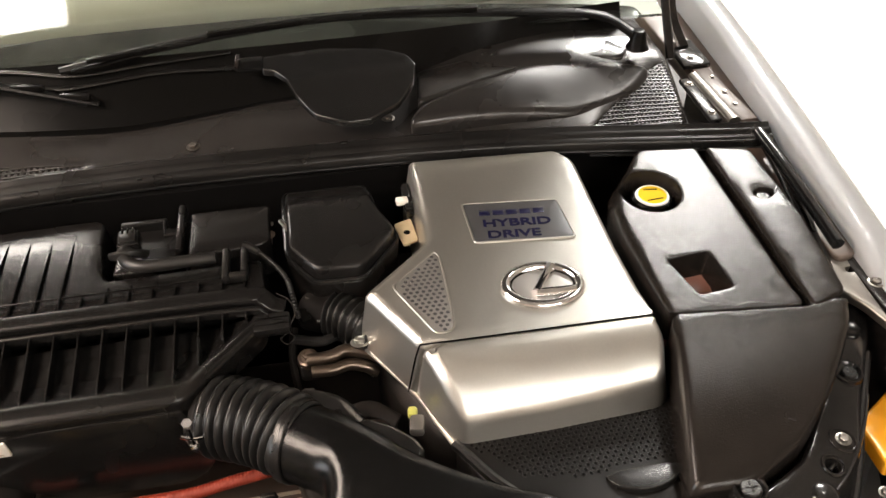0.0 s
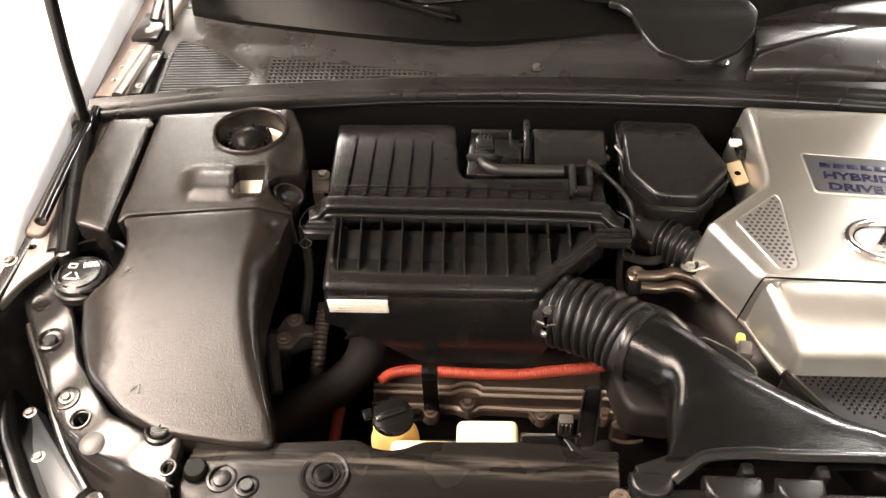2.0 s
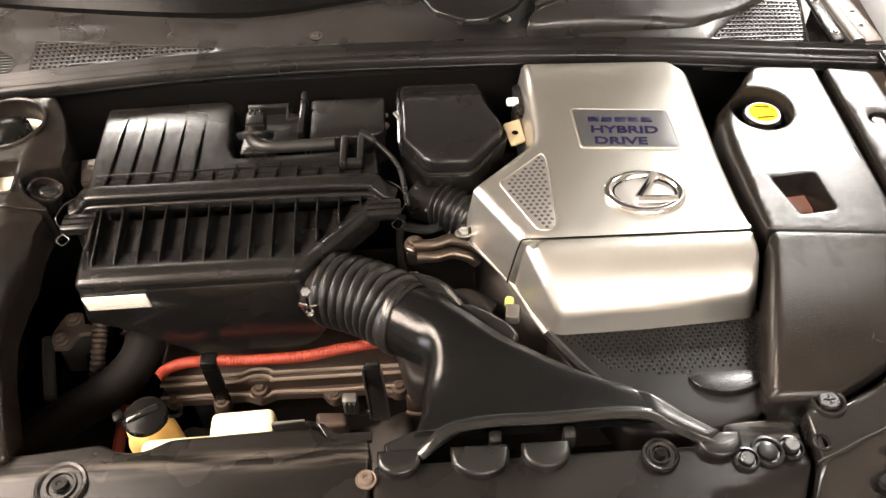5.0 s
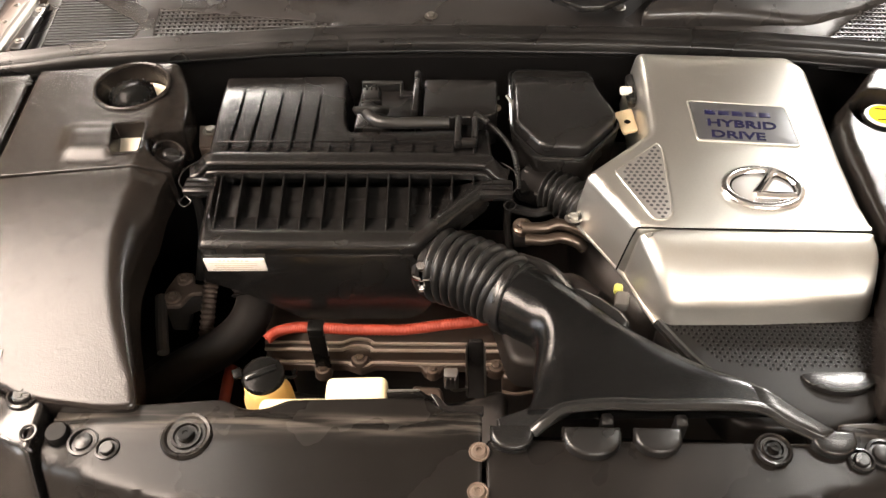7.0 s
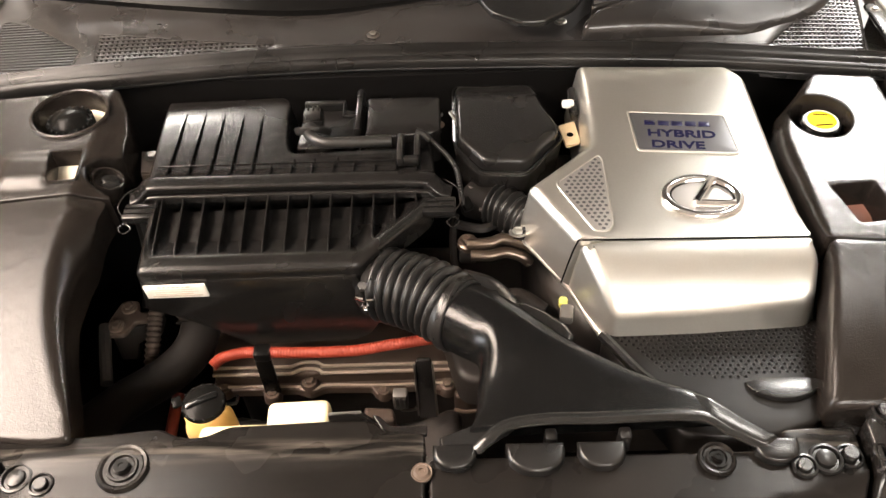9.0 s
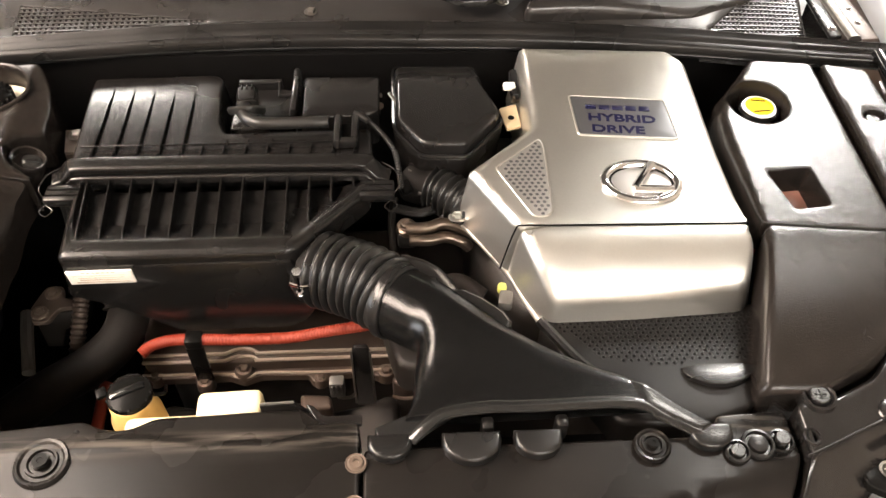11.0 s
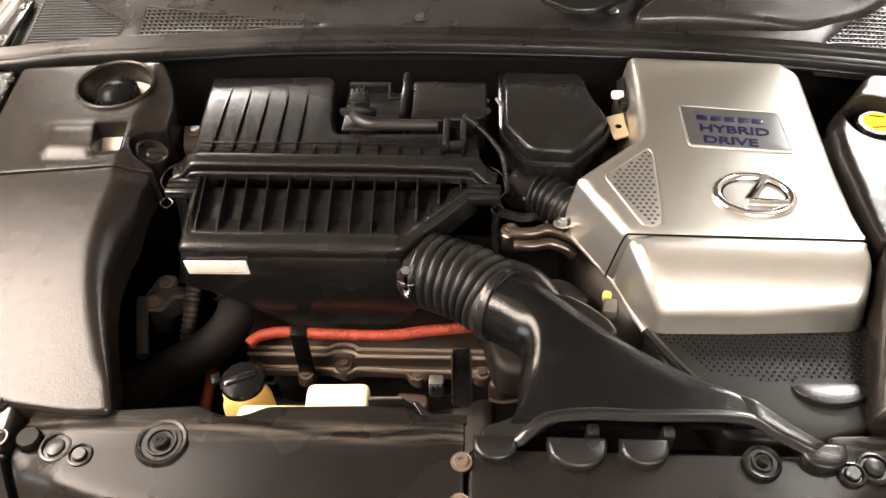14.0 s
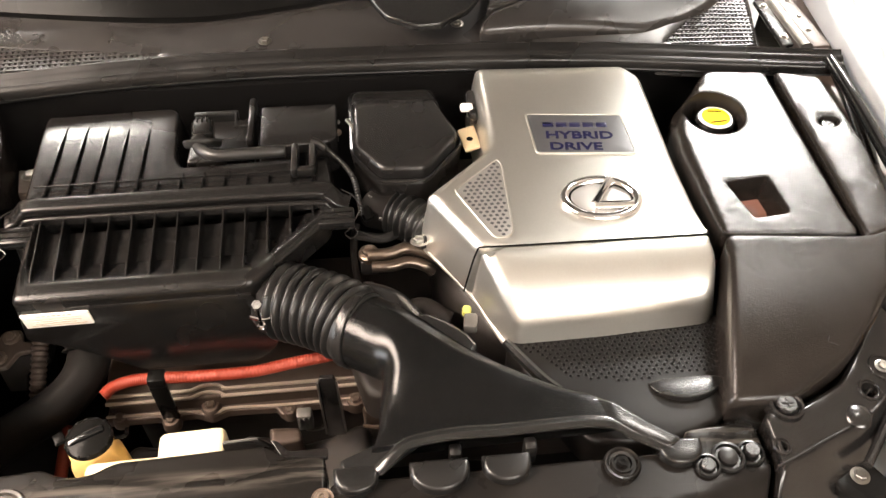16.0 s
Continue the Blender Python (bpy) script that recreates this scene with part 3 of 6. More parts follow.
    piece("bolt", ME_BOLT, br, pose(s * 0.597, -0.625, 0.891) @ Matrix.Scale(0.9, 4))
    for bx, by, bz in ((0.655, -0.62, 0.88), (0.70, -0.56, 0.885), (0.735, -0.50, 0.89)):
        piece("bolt", ME_BOLT, head, pose(s * bx, by, bz - (0.014 if s < 0 else 0.0)) @ Matrix.Scale(0.7, 4))
    # hinge end of the gutter
    hb_ = part("hinge_base", block((s * 0.775, 0.245, 1.006), (0.05, 0.09, 0.010), 0.003), M_DARKM, car, "black steel bonnet hinge base")
    piece("bolt", ME_BOLT, hb_, pose(s * 0.772, 0.225, 1.011) @ Matrix.Scale(0.7, 4))
    part("hinge_arm", tube([(s * 0.775, 0.265, 1.010), (s * 0.765, 0.31, 1.05), (s * 0.755, 0.33, 1.12), (s * 0.745, 0.36, 1.20), (s * 0.74, 0.42, 1.27)], 0.012, segs=8, flat=0.5), M_DARKM, car, "black steel bonnet hinge arm")
    part("hinge_link", tube([(s * 0.735, 0.225, 1.012), (s * 0.738, 0.27, 1.06), (s * 0.742, 0.31, 1.10)], 0.008, segs=8, flat=0.5), M_DARKM, car)
    fl = part("gutter_flange", block((s * 0.785, 0.115, 1.000), (0.030, 0.17, 0.008), 0.003, (0, 0, s * 4)), M_BROWNM, car, "rusty brown flange with bolts")
    for by in (0.075, 0.115, 0.165):
        piece("bolt", ME_BOLT, fl, pose(s * 0.787, by, 1.004) @ Matrix.Scale(0.5, 4))
    part("hinge_channel", tube([(s * 0.752, 0.165, 1.012), (s * 0.762, 0.025, 1.008)], 0.010, n=2, segs=10, flat=0.6), M_STEEL, car, "dusty metal channel")
    bar = part("cowl_side_plate", block((s * 0.731, 0.09, 1.010), (0.020, 0.13, 0.008), 0.003), M_BLACK, car)
    piece("bolt", ME_BOLT, bar, pose(s * 0.731, 0.135, 1.014) @ Matrix.Scale(0.6, 4))
    piece("bolt", ME_BOLT, bar, pose(s * 0.731, 0.045, 1.014) @ Matrix.Scale(0.6, 4))

half = [(-0.93, -0.30), (-0.86, -0.385), (-0.80, -0.46), (-0.72, -0.545), (-0.65, -0.605), (-0.56, -0.68), (-0.42, -0.78), (-0.22, -0.86)]
bm = bmesh.new()
rows = []
for x, y in half + [(0.0, -0.88)] + [(-x, y) for x, y in half[::-1]]:
    d = Vector((x, y + 0.15)).normalized()
    rows.append([bm.verts.new((x + d.x * a, y + d.y * a, 0.795 + b)) for a, b in ((-0.030, -0.04), (-0.024, -0.004), (-0.016, 0.0), (-0.008, -0.004), (0.0, -0.001), (0.012, -0.003), (0.040, -0.022), (0.065, -0.08), (0.070, -0.30))])
for a, b in zip(rows, rows[1:]):
    for i in range(len(a) - 1):
        bm.faces.new((a[i], a[i + 1], b[i + 1], b[i]))
bmesh.ops.solidify(bm, geom=bm.faces[:], thickness=0.003)
part("bumper", bm, M_PAINT, car, "silver painted front bumper", 50)
# firewall, bay floor and radiator core: the bay's shade is in their colour
part("firewall", block((0, 0.055, 0.72), (1.60, 0.02, 0.52), 0.003), M_DARK, car, "firewall under the cowl, bay shade put into its black")
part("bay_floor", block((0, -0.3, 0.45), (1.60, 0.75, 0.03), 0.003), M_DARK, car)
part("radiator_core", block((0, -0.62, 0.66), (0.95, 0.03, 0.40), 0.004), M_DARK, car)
part("roof", shell([(-0.60, 1.15), (0.60, 1.15), (0.62, 2.4), (-0.62, 2.4)], 1.66, 0.05, 0.03, 0.08), M_PAINT, car, "silver metallic painted roof")
for s in (-1, 1):
    part("roof_pillar", tube([(s * 0.76, 0.42, 1.06), (s * 0.70, 0.80, 1.38), (s * 0.61, 1.16, 1.64)], 0.035, segs=10, flat=0.6), M_PAINT, car, "silver painted windshield pillar")
    part("door_side", block((s * 0.88, 1.6, 0.75), (0.06, 1.7, 0.7), 0.02), M_PAINT, car)
    part("wheel", lathe([(0.16, -0.10), (0.33, -0.10), (0.36, -0.07), (0.36, 0.07), (0.33, 0.10), (0.20, 0.10), (0.18, 0.05), (0.0, 0.05)], (s * 0.80, 0.05, 0.36), (s, 0, 0), 36), M_RUBBER, car, "black rubber front tyre")
for s in (-1, 1):
    part("wheel", lathe([(0.16, -0.10), (0.33, -0.10), (0.36, -0.07), (0.36, 0.07), (0.33, 0.10), (0.20, 0.10), (0.18, 0.05), (0.0, 0.05)], (s * 0.80, 2.45, 0.36), (s, 0, 0), 36), M_RUBBER, car, "black rubber rear tyre")
# its pale colour brightens the glass in place of the ceiling's reflection
part("dashboard", block((0, 0.82, 0.95), (1.40, 0.60, 0.20), 0.05), M_DASH, car, "dashboard behind the glass, painted with the ceiling's grey-green reflection")
part("cabin", block((0, 1.9, 0.85), (1.50, 1.5, 0.9), 0.05), M_INT, car, "dark cabin interior")

# windshield
bm = bmesh.new()
for dz in (0.0, -0.005):
    rows = []
    for j in range(11):
        v = j / 10
        row = []
        for i in range(17):
            u = i / 8 - 1
            w = 0.74 - 0.13 * v
            y = 0.262 + 0.89 * v
            row.append(bm.verts.new((u * w, y + 0.03 * u * u, 1.086 + 0.45 * (y - 0.262) + 0.20 * (y - 0.262) ** 2 - 0.02 * u * u + dz)))
        rows.append(row)
    for a, b in zip(rows, rows[1:]):
        for i in range(16):
            bm.faces.new((a[i], a[i + 1], b[i + 1], b[i]))
shield = part("windshield", bm, M_GLASS, car, "greenish clear windshield glass")
shield.visible_shadow = False

# ---- bonnet, standing open ----
bon = thing("bonnet", (0, 0.42, 1.06), "open silver bonnet with dark felt insulation underneath", "bonnet")


def bonnet_plane(out, z, depth, material, name, label, r):
    bm = shell(out, z, depth, r, 0.06)
    bmesh.ops.transform(bm, matrix=pose(0, 0.385, 1.26, -60), verts=bm.verts[:])
    return part(name, bm, material, bon, label)


bonnet_plane([(-0.74, 0.0), (0.74, 0.0), (0.72, -0.6), (0.62, -1.10), (0.3, -1.25), (-0.3, -1.25), (-0.62, -1.10), (-0.72, -0.6)], 0.0, 0.012, M_PAINT, "outer_skin", "silver metallic painted skin", 0.006)
bonnet_plane([(-0.66, -0.06), (0.66, -0.06), (0.66, -0.6), (0.56, -1.05), (0.28, -1.19), (-0.28, -1.19), (-0.56, -1.05), (-0.66, -0.6)], -0.014, 0.02, M_FELT, "insulation", "dark grey felt insulation pad", 0.008)
prop = thing("bonnet_strut", (-0.778, -0.06, 1.0), "black gas strut holding the open bonnet", "gas strut")
part("rod", tube([(-0.791, -0.046, 1.00), (-0.7655, -0.052, 1.20), (-0.70, -0.02, 1.72)], 0.0095, n=4, segs=14), M_GLOSS, prop)
part("cylinder", tube([(-0.795, -0.035, 1.0), (-0.770, -0.150, 0.985), (-0.735, -0.300, 0.960)], 0.017, n=6, segs=18), M_CAPK, prop, "thick black lower tube")
part("collar", lathe([(0.011, 0.012), (0.019, 0.010), (0.021, 0.0), (0.019, -0.012), (0.011, -0.014)], (-0.794, -0.040, 1.002), (-0.2, 0.9, 0.15)), M_DARKM, prop)
part("ball_joint", lathe([(0, 0.016), (0.010, 0.013), (0.014, 0.0), (0.010, -0.012), (0, -0.016)], (-0.735, -0.300, 0.960)), M_DARKM, prop)
part("pivot_bracket", block((-0.737, -0.300, 0.945), (0.03, 0.03, 0.03), 0.004), M_DARKM, prop)

# ---- cowl under the windshield ----
cowl = thing("cowl", (0, 0.2, 1.0), "black plastic cowl panel under the windshield", "cowl panel")


def zc(x, y):
    v = max(0.0, min(1.0, (y - 0.06) / 0.34))
    side = 0.035 * max(0.0, math.cos(min(1.0, abs(x - 0.52) / 0.36) * math.pi / 2)) * math.sin(v * math.pi)
    return 1.002 + 0.045 * v - 0.012 * (x / 0.75) ** 2 + side


cw = [(-0.735, 0.02), (-0.45, 0.055), (-0.2, 0.075), (0.1, 0.078), (0.4, 0.066), (0.70, 0.02), (0.715, 0.20), (0.70, 0.34), (0.3, 0.385), (-0.3, 0.385), (-0.72, 0.34), (-0.738, 0.20)]
gl1 = rounded([(-0.712, 0.046), (-0.712, 0.190), (-0.700, 0.196), (-0.650, 0.176), (-0.556, 0.112), (-0.562, 0.074)], 0.006)
gl2 = rounded([(-0.530, 0.076), (-0.534, 0.150), (-0.40, 0.128), (-0.236, 0.105), (-0.236, 0.098)], 0.004)
gr1 = rounded([(0.700, 0.045), (0.704, 0.185), (0.690, 0.185), (0.545, 0.068)], 0.005)
part("panel", shell(cw, zc, 0.04, 0.006, 0.02, holes=[gl1, gl2, gr1], hole_depth=0.010), M_COWL, cowl)
# near-black sheet painted as the shade below the grilles
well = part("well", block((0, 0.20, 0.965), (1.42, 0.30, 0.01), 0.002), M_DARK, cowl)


def clip_span(poly, c, axis):
    """Where the line axis = c crosses a polygon."""
    out = []
    n = len(poly)
    for i in range(n):
        a, b = poly[i], poly[(i + 1) % n]
        if (a[axis] > c) != (b[axis] > c):
            t = (c - a[axis]) / (b[axis] - a[axis])
            out.append(a[1 - axis] + t * (b[1 - axis] - a[1 - axis]))
    return (min(out), max(out)) if len(out) >= 2 else None


def bar(bm, x0, x1, y0, y1, z, h):
    lo = [bm.verts.new((x, y, z - h)) for x, y in ((x0, y0), (x1, y0), (x1, y1), (x0, y1))]
    hi = [bm.verts.new((x, y, z)) for x, y in ((x0, y0), (x1, y0), (x1, y1), (x0, y1))]
    bm.faces.new(hi)
    for i in range(4):
        bm.faces.new((lo[i], lo[(i + 1) % 4], hi[(i + 1) % 4], hi[i]))


def grille(name, poly, step, cross, material=M_GRILLE):
    """Slats across an opening and, with cross, a square mesh."""
    bm = bmesh.new()
    ys = [p[1] for p in poly]
    y = min(ys) + step * 0.5
    while y < max(ys):
        sp = clip_span(poly, y, 1)
        if sp and sp[1] - sp[0] > 0.006:
            k = max(1, int((sp[1] - sp[0]) / 0.010))
            for i in range(k):
                x0, x1 = (sp[0] + (sp[1] - sp[0]) * j / k for j in (i, i + 1))
                bar(bm, x0, x1, y - step * 0.24, y + step * 0.24, zc((x0 + x1) / 2, y) - 0.0015, 0.004)
        y += step
    x = min(p[0] for p in poly) + cross * 0.5
    while cross and x < max(p[0] for p in poly):
        sp = clip_span(poly, x, 0)
        y = min(ys) + step * 0.5
        while y < max(ys):
            if sp and sp[0] < y < sp[1]:
                bar(bm, x - cross * 0.22, x + cross * 0.22, y + step * 0.2, min(sp[1], y + step * 0.8), zc(x, y + step / 2) - 0.0018, 0.004)
            y += step
        x += cross
    return tagged(part(name, bm, material, cowl), kind="stuff")


grille("grille_slats", gl1, 0.0066, 0)
grille("grille_mesh", gl2, 0.0088, 0.0088)
grille("grille_mesh", gr1, 0.0070, 0.0070)
for bx, by in ((-0.076, 0.115), (0.226, 0.126)):
    piece("screw", ME_BOLT, cowl, pose(bx, by, zc(bx, by) + 0.001) @ Matrix.Scale(0.9, 4), "small steel screw")
lid = thing("cowl_access_lid", (0.18, 0.2, 1.05), "smooth dark plastic access lid on the cowl", "lid")
part("plate", shell([(0.041, 0.221), (0.137, 0.227), (0.228, 0.216), (0.268, 0.202), (0.281, 0.181), (0.270, 0.142), (0.241, 0.105), (0.195, 0.080), (0.158, 0.079), (0.115, 0.099), (0.091, 0.136), (0.076, 0.176), (0.058, 0.194), (0.040, 0.197)], lambda x, y: 1.0205 + 0.33 * y + 0.0012 * math.sin(y * 90), 0.010, 0.003, 0.006, grid=0.010), M_DUCT, lid)
part("hinge_tab", block((0.022, 0.211, 1.088), (0.042, 0.026, 0.010), 0.003, (18, 0, -3)), M_GLOSS, lid)
part("hinge_clip", block((0.004, 0.213, 1.092), (0.007, 0.028, 0.010), 0.002, (18, 0, -8)), M_STRUT, lid)

bulge = thing("wiper_linkage_cover", (0.48, 0.2, 1.04), "glossy curved black cover over the wiper linkage", "cover")
part("hump", shell([(0.250, 0.083), (0.40, 0.085), (0.52, 0.085), (0.60, 0.105), (0.645, 0.130), (0.675, 0.165), (0.63, 0.185), (0.565, 0.200), (0.483, 0.195), (0.379, 0.158), (0.272, 0.118)], lambda x, y: 1.022 + 0.030 * math.sin(max(0, min(1, (y - 0.06 - 0.12 * (x - 0.25)) / 0.15)) * math.pi * 0.62) + 0.006 * math.sin((x - 0.25) * 14), 0.03, 0.012, 0.02, grid=0.010, rings=4), M_COWL, bulge)
part("rear_ledge", shell([(0.272, 0.122), (0.379, 0.162), (0.483, 0.199), (0.565, 0.204), (0.630, 0.190), (0.650, 0.215), (0.615, 0.262), (0.491, 0.262), (0.286, 0.210)], lambda x, y: 1.044 + 0.06 * (y - 0.15), 0.03, 0.006, 0.012), M_COWL, bulge)


def wiper(name, pts, grp="wipers"):
    w = thing(name, pts[0], "black windshield wiper with a thin rubber blade", "wiper", group=grp)
    part("arm", tube(pts, 0.008, segs=8, flat=0.5, rf=lambda s: 0.013 - 0.007 * s), M_CAPK, w)
    part("blade", tube([(p[0] - 0.02, p[1] + 0.012, p[2] - 0.004) for p in pts[1:]], 0.0045, segs=6, flat=1.6), M_RUBBER, w)
    part("pivot", lathe([(0, 0.012), (0.009, 0.011), (0.013, 0.004), (0.015, -0.012), (0.020, -0.02)], (pts[0][0], pts[0][1], pts[0][2])), M_CAPK, w)
    for k in range(2, len(pts) - 1):
        a, b = Vector(pts[k]), Vector(pts[k + 1])
        c = (a + b) / 2
        part("bridge", block((c.x, c.y, c.z + 0.006), ((b - a).length * 0.7, 0.010, 0.008), 0.002, (0, 0, math.degrees(math.atan2((b - a).y, (b - a).x)))), M_CAPK, w)
    return w


wiper("wiper", [(0.656, 0.195, 1.078), (0.598, 0.248, 1.097), (0.440, 0.270, 1.107), (0.168, 0.289, 1.115), (-0.077, 0.269, 1.105), (-0.250, 0.238, 1.091)])
wiper("wiper", [(-0.660, 0.265, 1.090), (-0.592, 0.256, 1.097), (-0.500, 0.256, 1.097), (-0.408, 0.243, 1.088), (-0.353, 0.232, 1.080), (-0.279, 0.213, 1.067), (-0.213, 0.196, 1.055)])
# the steep black strip between cowl and glass
LOW = [(-0.70, 0.265), (-0.60, 0.236), (-0.364, 0.190), (-0.185, 0.170), (-0.044, 0.187), (0.066, 0.205), (0.286, 0.216), (0.491, 0.266), (0.66, 0.285)]
low = spline([(x, y, 0) for x, y in LOW], 5)
bm = bmesh.new()
rows = []
for p in low:
    up = max(p.y + 0.02, 0.266 + 0.03 * (p.x / 0.74) ** 2)
    rows.append([bm.verts.new((p.x, p.y + (up - p.y) * k, 1.026 + (1.090 - 1.026) * k + (0.012 if p.x > 0.25 else 0) * (1 - k))) for k in (0, 0.1, 0.5, 0.9, 1)] + [bm.verts.new((p.x, up + 0.004, 1.02)), bm.verts.new((p.x, p.y, 1.01))])
for a, b in zip(rows, rows[1:]):
    for i in range(7):
        bm.faces.new((a[i], a[(i + 1) % 7], b[(i + 1) % 7], b[i]))
part("upper_strip", bm, M_CAPK, cowl, "glossy black strip along the glass")
part("strip_rib", tube([(-0.527, 0.251, 1.082), (-0.362, 0.244, 1.078), (-0.272, 0.230, 1.068), (-0.192, 0.234, 1.071), (-0.110, 0.240, 1.074), (-0.011, 0.236, 1.072), (0.031, 0.240, 1.074)], 0.005, segs=8, flat=0.6), M_BLACK, cowl)
part("strip_edge", tube([(-0.527, 0.268, 1.090), (-0.362, 0.262, 1.090), (-0.249, 0.245, 1.080), (-0.132, 0.252, 1.084), (-0.008, 0.258, 1.088)], 0.004, segs=8, flat=0.6), M_BLACK, cowl)

# rubber bead along the cowl's front edge
seal = thing("bonnet_seal", (0, 0.06, 1.0), "long black ribbed rubber bonnet seal", "seal")
SP = [(-0.80, -0.004), (-0.70, 0.014), (-0.60, 0.035), (-0.46, 0.050), (-0.32, 0.065), (-0.18, 0.072), (-0.05, 0.074), (0.10, 0.070), (0.22, 0.066), (0.35, 0.057), (0.49, 0.042), (0.62, 0.022), (0.75, 0.002), (0.806, -0.006)]
path = spline([(x, y, 0) for x, y in SP], 6)
prof = [(-0.022, -0.015), (-0.022, -0.004), (-0.018, 0.001), (-0.012, 0.0015), (-0.010, -0.001), (-0.006, 0.004), (0.0, 0.006), (0.004, 0.003), (0.006, 0.004), (0.012, 0.008), (0.018, 0.005), (0.020, -0.015)]
bm = bmesh.new()
rows = []
for i, p in enumerate(path):
    t = (path[min(i + 1, len(path) - 1)] - path[max(0, i - 1)]).normalized()
    nrm = Vector((-t.y, t.x, 0))
    rows.append([bm.verts.new(p + nrm * a + Vector((0, 0, 1.004 + b))) for a, b in prof])
for a, b in zip(rows, rows[1:]):
    for i in range(len(prof)):
        bm.faces.new((a[i], a[(i + 1) % len(prof)], b[(i + 1) % len(prof)], b[i]))
bm.faces.new(rows[0])
bm.faces.new(rows[-1][::-1])
part("bead", bm, M_SEAL, seal, angle=50)
lip = [(p.x, p.y - 0.012, 0.985) for p in path[::4]]
part("lower_lip", tube(lip, 0.008, n=4, segs=8, flat=0.8), M_RUBBER, seal, "rounded lower rubber lip")

# ---- engine cover ----
ec = thing("engine_cover", (0.35, -0.2, 0.93), "silver painted plastic engine cover with chrome emblem", "engine cover")


def zt(x, y):
    return 1.015 + 0.07 * y - 1.2 * max(0.0, y + 0.02) ** 1.5


top = part("top_shell", shell([(0.240, 0.020), (0.462, 0.002), (0.483, -0.030), (0.486, -0.215), (0.494, -0.3375), (0.203, -0.3330), (0.148, -0.242), (0.150, -0.236), (0.238, -0.160), (0.241, -0.13)], zt, r=lambda p: 0.0012 if p.y < -0.328 and p.x > 0.215 else (0.013 if p.x < 0.236 and p.y < -0.15 else (0.006 if p.y < -0.31 else 0.013)), corner=0.010, draft=0.012, bottom=0.910, grid=0.02, rings=4), M_SILVER, ec)


def zfr(x, y):
    v = max(0.0, min(1.0, (-0.338 - y) / 0.085))
    return zt(x, -0.338) - 0.0005 - 0.010 * v - 0.048 * v ** 1.9


part("front_shell", shell([(0.2035, -0.3350), (0.4945, -0.3395), (0.497, -0.365), (0.490, -0.398), (0.480, -0.409), (0.35, -0.417), (0.241, -0.419), (0.223, -0.382)], zfr, r=lambda p: 0.0012 if p.y > -0.342 and p.x > 0.215 else (0.014 if p.x < 0.236 else 0.010), corner=0.010, draft=0.010, bottom=0.906, grid=0.014, rings=4), M_SILVER, ec, "silver lower front section of the cover")
part("seam", tube([(0.204, -0.3341, zt(0.2, -0.334) + 0.0001), (0.350, -0.3362, zt(0.35, -0.336) + 0.0001), (0.4935, -0.3384, zt(0.49, -0.338) + 0.0001)], 0.0011, n=2, segs=6), M_DARK, ec, "thin dark seam")
part("side_seam", tube([(0.2035, -0.334, zt(0.2, -0.334) - 0.001), (0.198, -0.335, 0.972), (0.190, -0.336, 0.930), (0.187, -0.336, 0.912)], 0.0012, n=2, segs=6), M_DARK, ec, "thin dark seam down the side")
pl = part("name_plate", shell([(0.299, -0.102), (0.432, -0.115), (0.437, -0.192), (0.302, -0.180)], lambda x, y: zt(x, y) + 0.0016, 0.004, 0.001, 0.006), M_PLATE, ec, "grey name plate with blue letters")
bm = bmesh.new()
rim = [(0.299, -0.102), (0.432, -0.115), (0.437, -0.192), (0.302, -0.180)]
rim = rounded(rim, 0.006)
tube([(p.x, p.y, zt(p.x, p.y) + 0.0012) for p in rim + rim[:1]], 0.0016, n=1, segs=6, bm=bm)
part("plate_rim", bm, M_SILVER, pl, "bright silver rim")
tilt = -5.3
slope = math.degrees(math.atan(0.07))


def on_top(x, y, dz=0.0):
    return Matrix.Translation((x, y, zt(x, y) + dz)) @ pose(0, 0, 0, slope) @ pose(0, 0, 0, 0, 0, tilt)


for words, lx, ly in (("HYBRID", 0.3185, -0.1530), ("DRIVE", 0.3205, -0.1752)):
    me = letters(words, 0.0195, 1.38)
    me.materials.append(M_BLUE)
    piece("lettering", me, pl, on_top(lx, ly, 0.0019), "blue capital letters")
for k in range(5):  # five plain bars stand for the maker's word
    part("bar", block((0.3265 + k * 0.0185, -0.1265 - k * 0.0017, zt(0.33, -0.13) + 0.0018), (0.0150, 0.0095, 0.0012), 0.0004, (slope, 0, tilt)), M_BLUE, pl)
em = part("emblem", shell(ellipse(0.3705, -0.2685, 0.0500, 0.0345, 40, -5), lambda x, y: zt(x, y) + 0.0012, 0.004, 0.001, 0), M_SILVER_D, ec, "oval chrome emblem")
bm = bmesh.new()
ov = ellipse(0.3705, -0.2685, 0.0475, 0.0325, 48, -5)
tube([(p.x, p.y, zt(p.x, p.y) + 0.0025) for p in ov + ov[:1]], 0.0064, n=1, segs=12, flat=0.75, bm=bm)
part("emblem_ring", bm, M_CHROME, em)
bm = bmesh.new()
ov = ellipse(0.3705, -0.2685, 0.0402, 0.0262, 48, -5)
tube([(p.x, p.y, zt(p.x, p.y) + 0.0018) for p in ov + ov[:1]], 0.0016, n=1, segs=6, bm=bm)
part("emblem_groove", bm, M_DARKM, em, "thin dark line inside the ring")
bm = tube([(0.3885, -0.241, zt(0.388, -0.241) + 0.004), (0.374, -0.262, zt(0.374, -0.262) + 0.004), (0.3585, -0.2835, zt(0.358, -0.283) + 0.004)], 0.0070, n=2, segs=8)
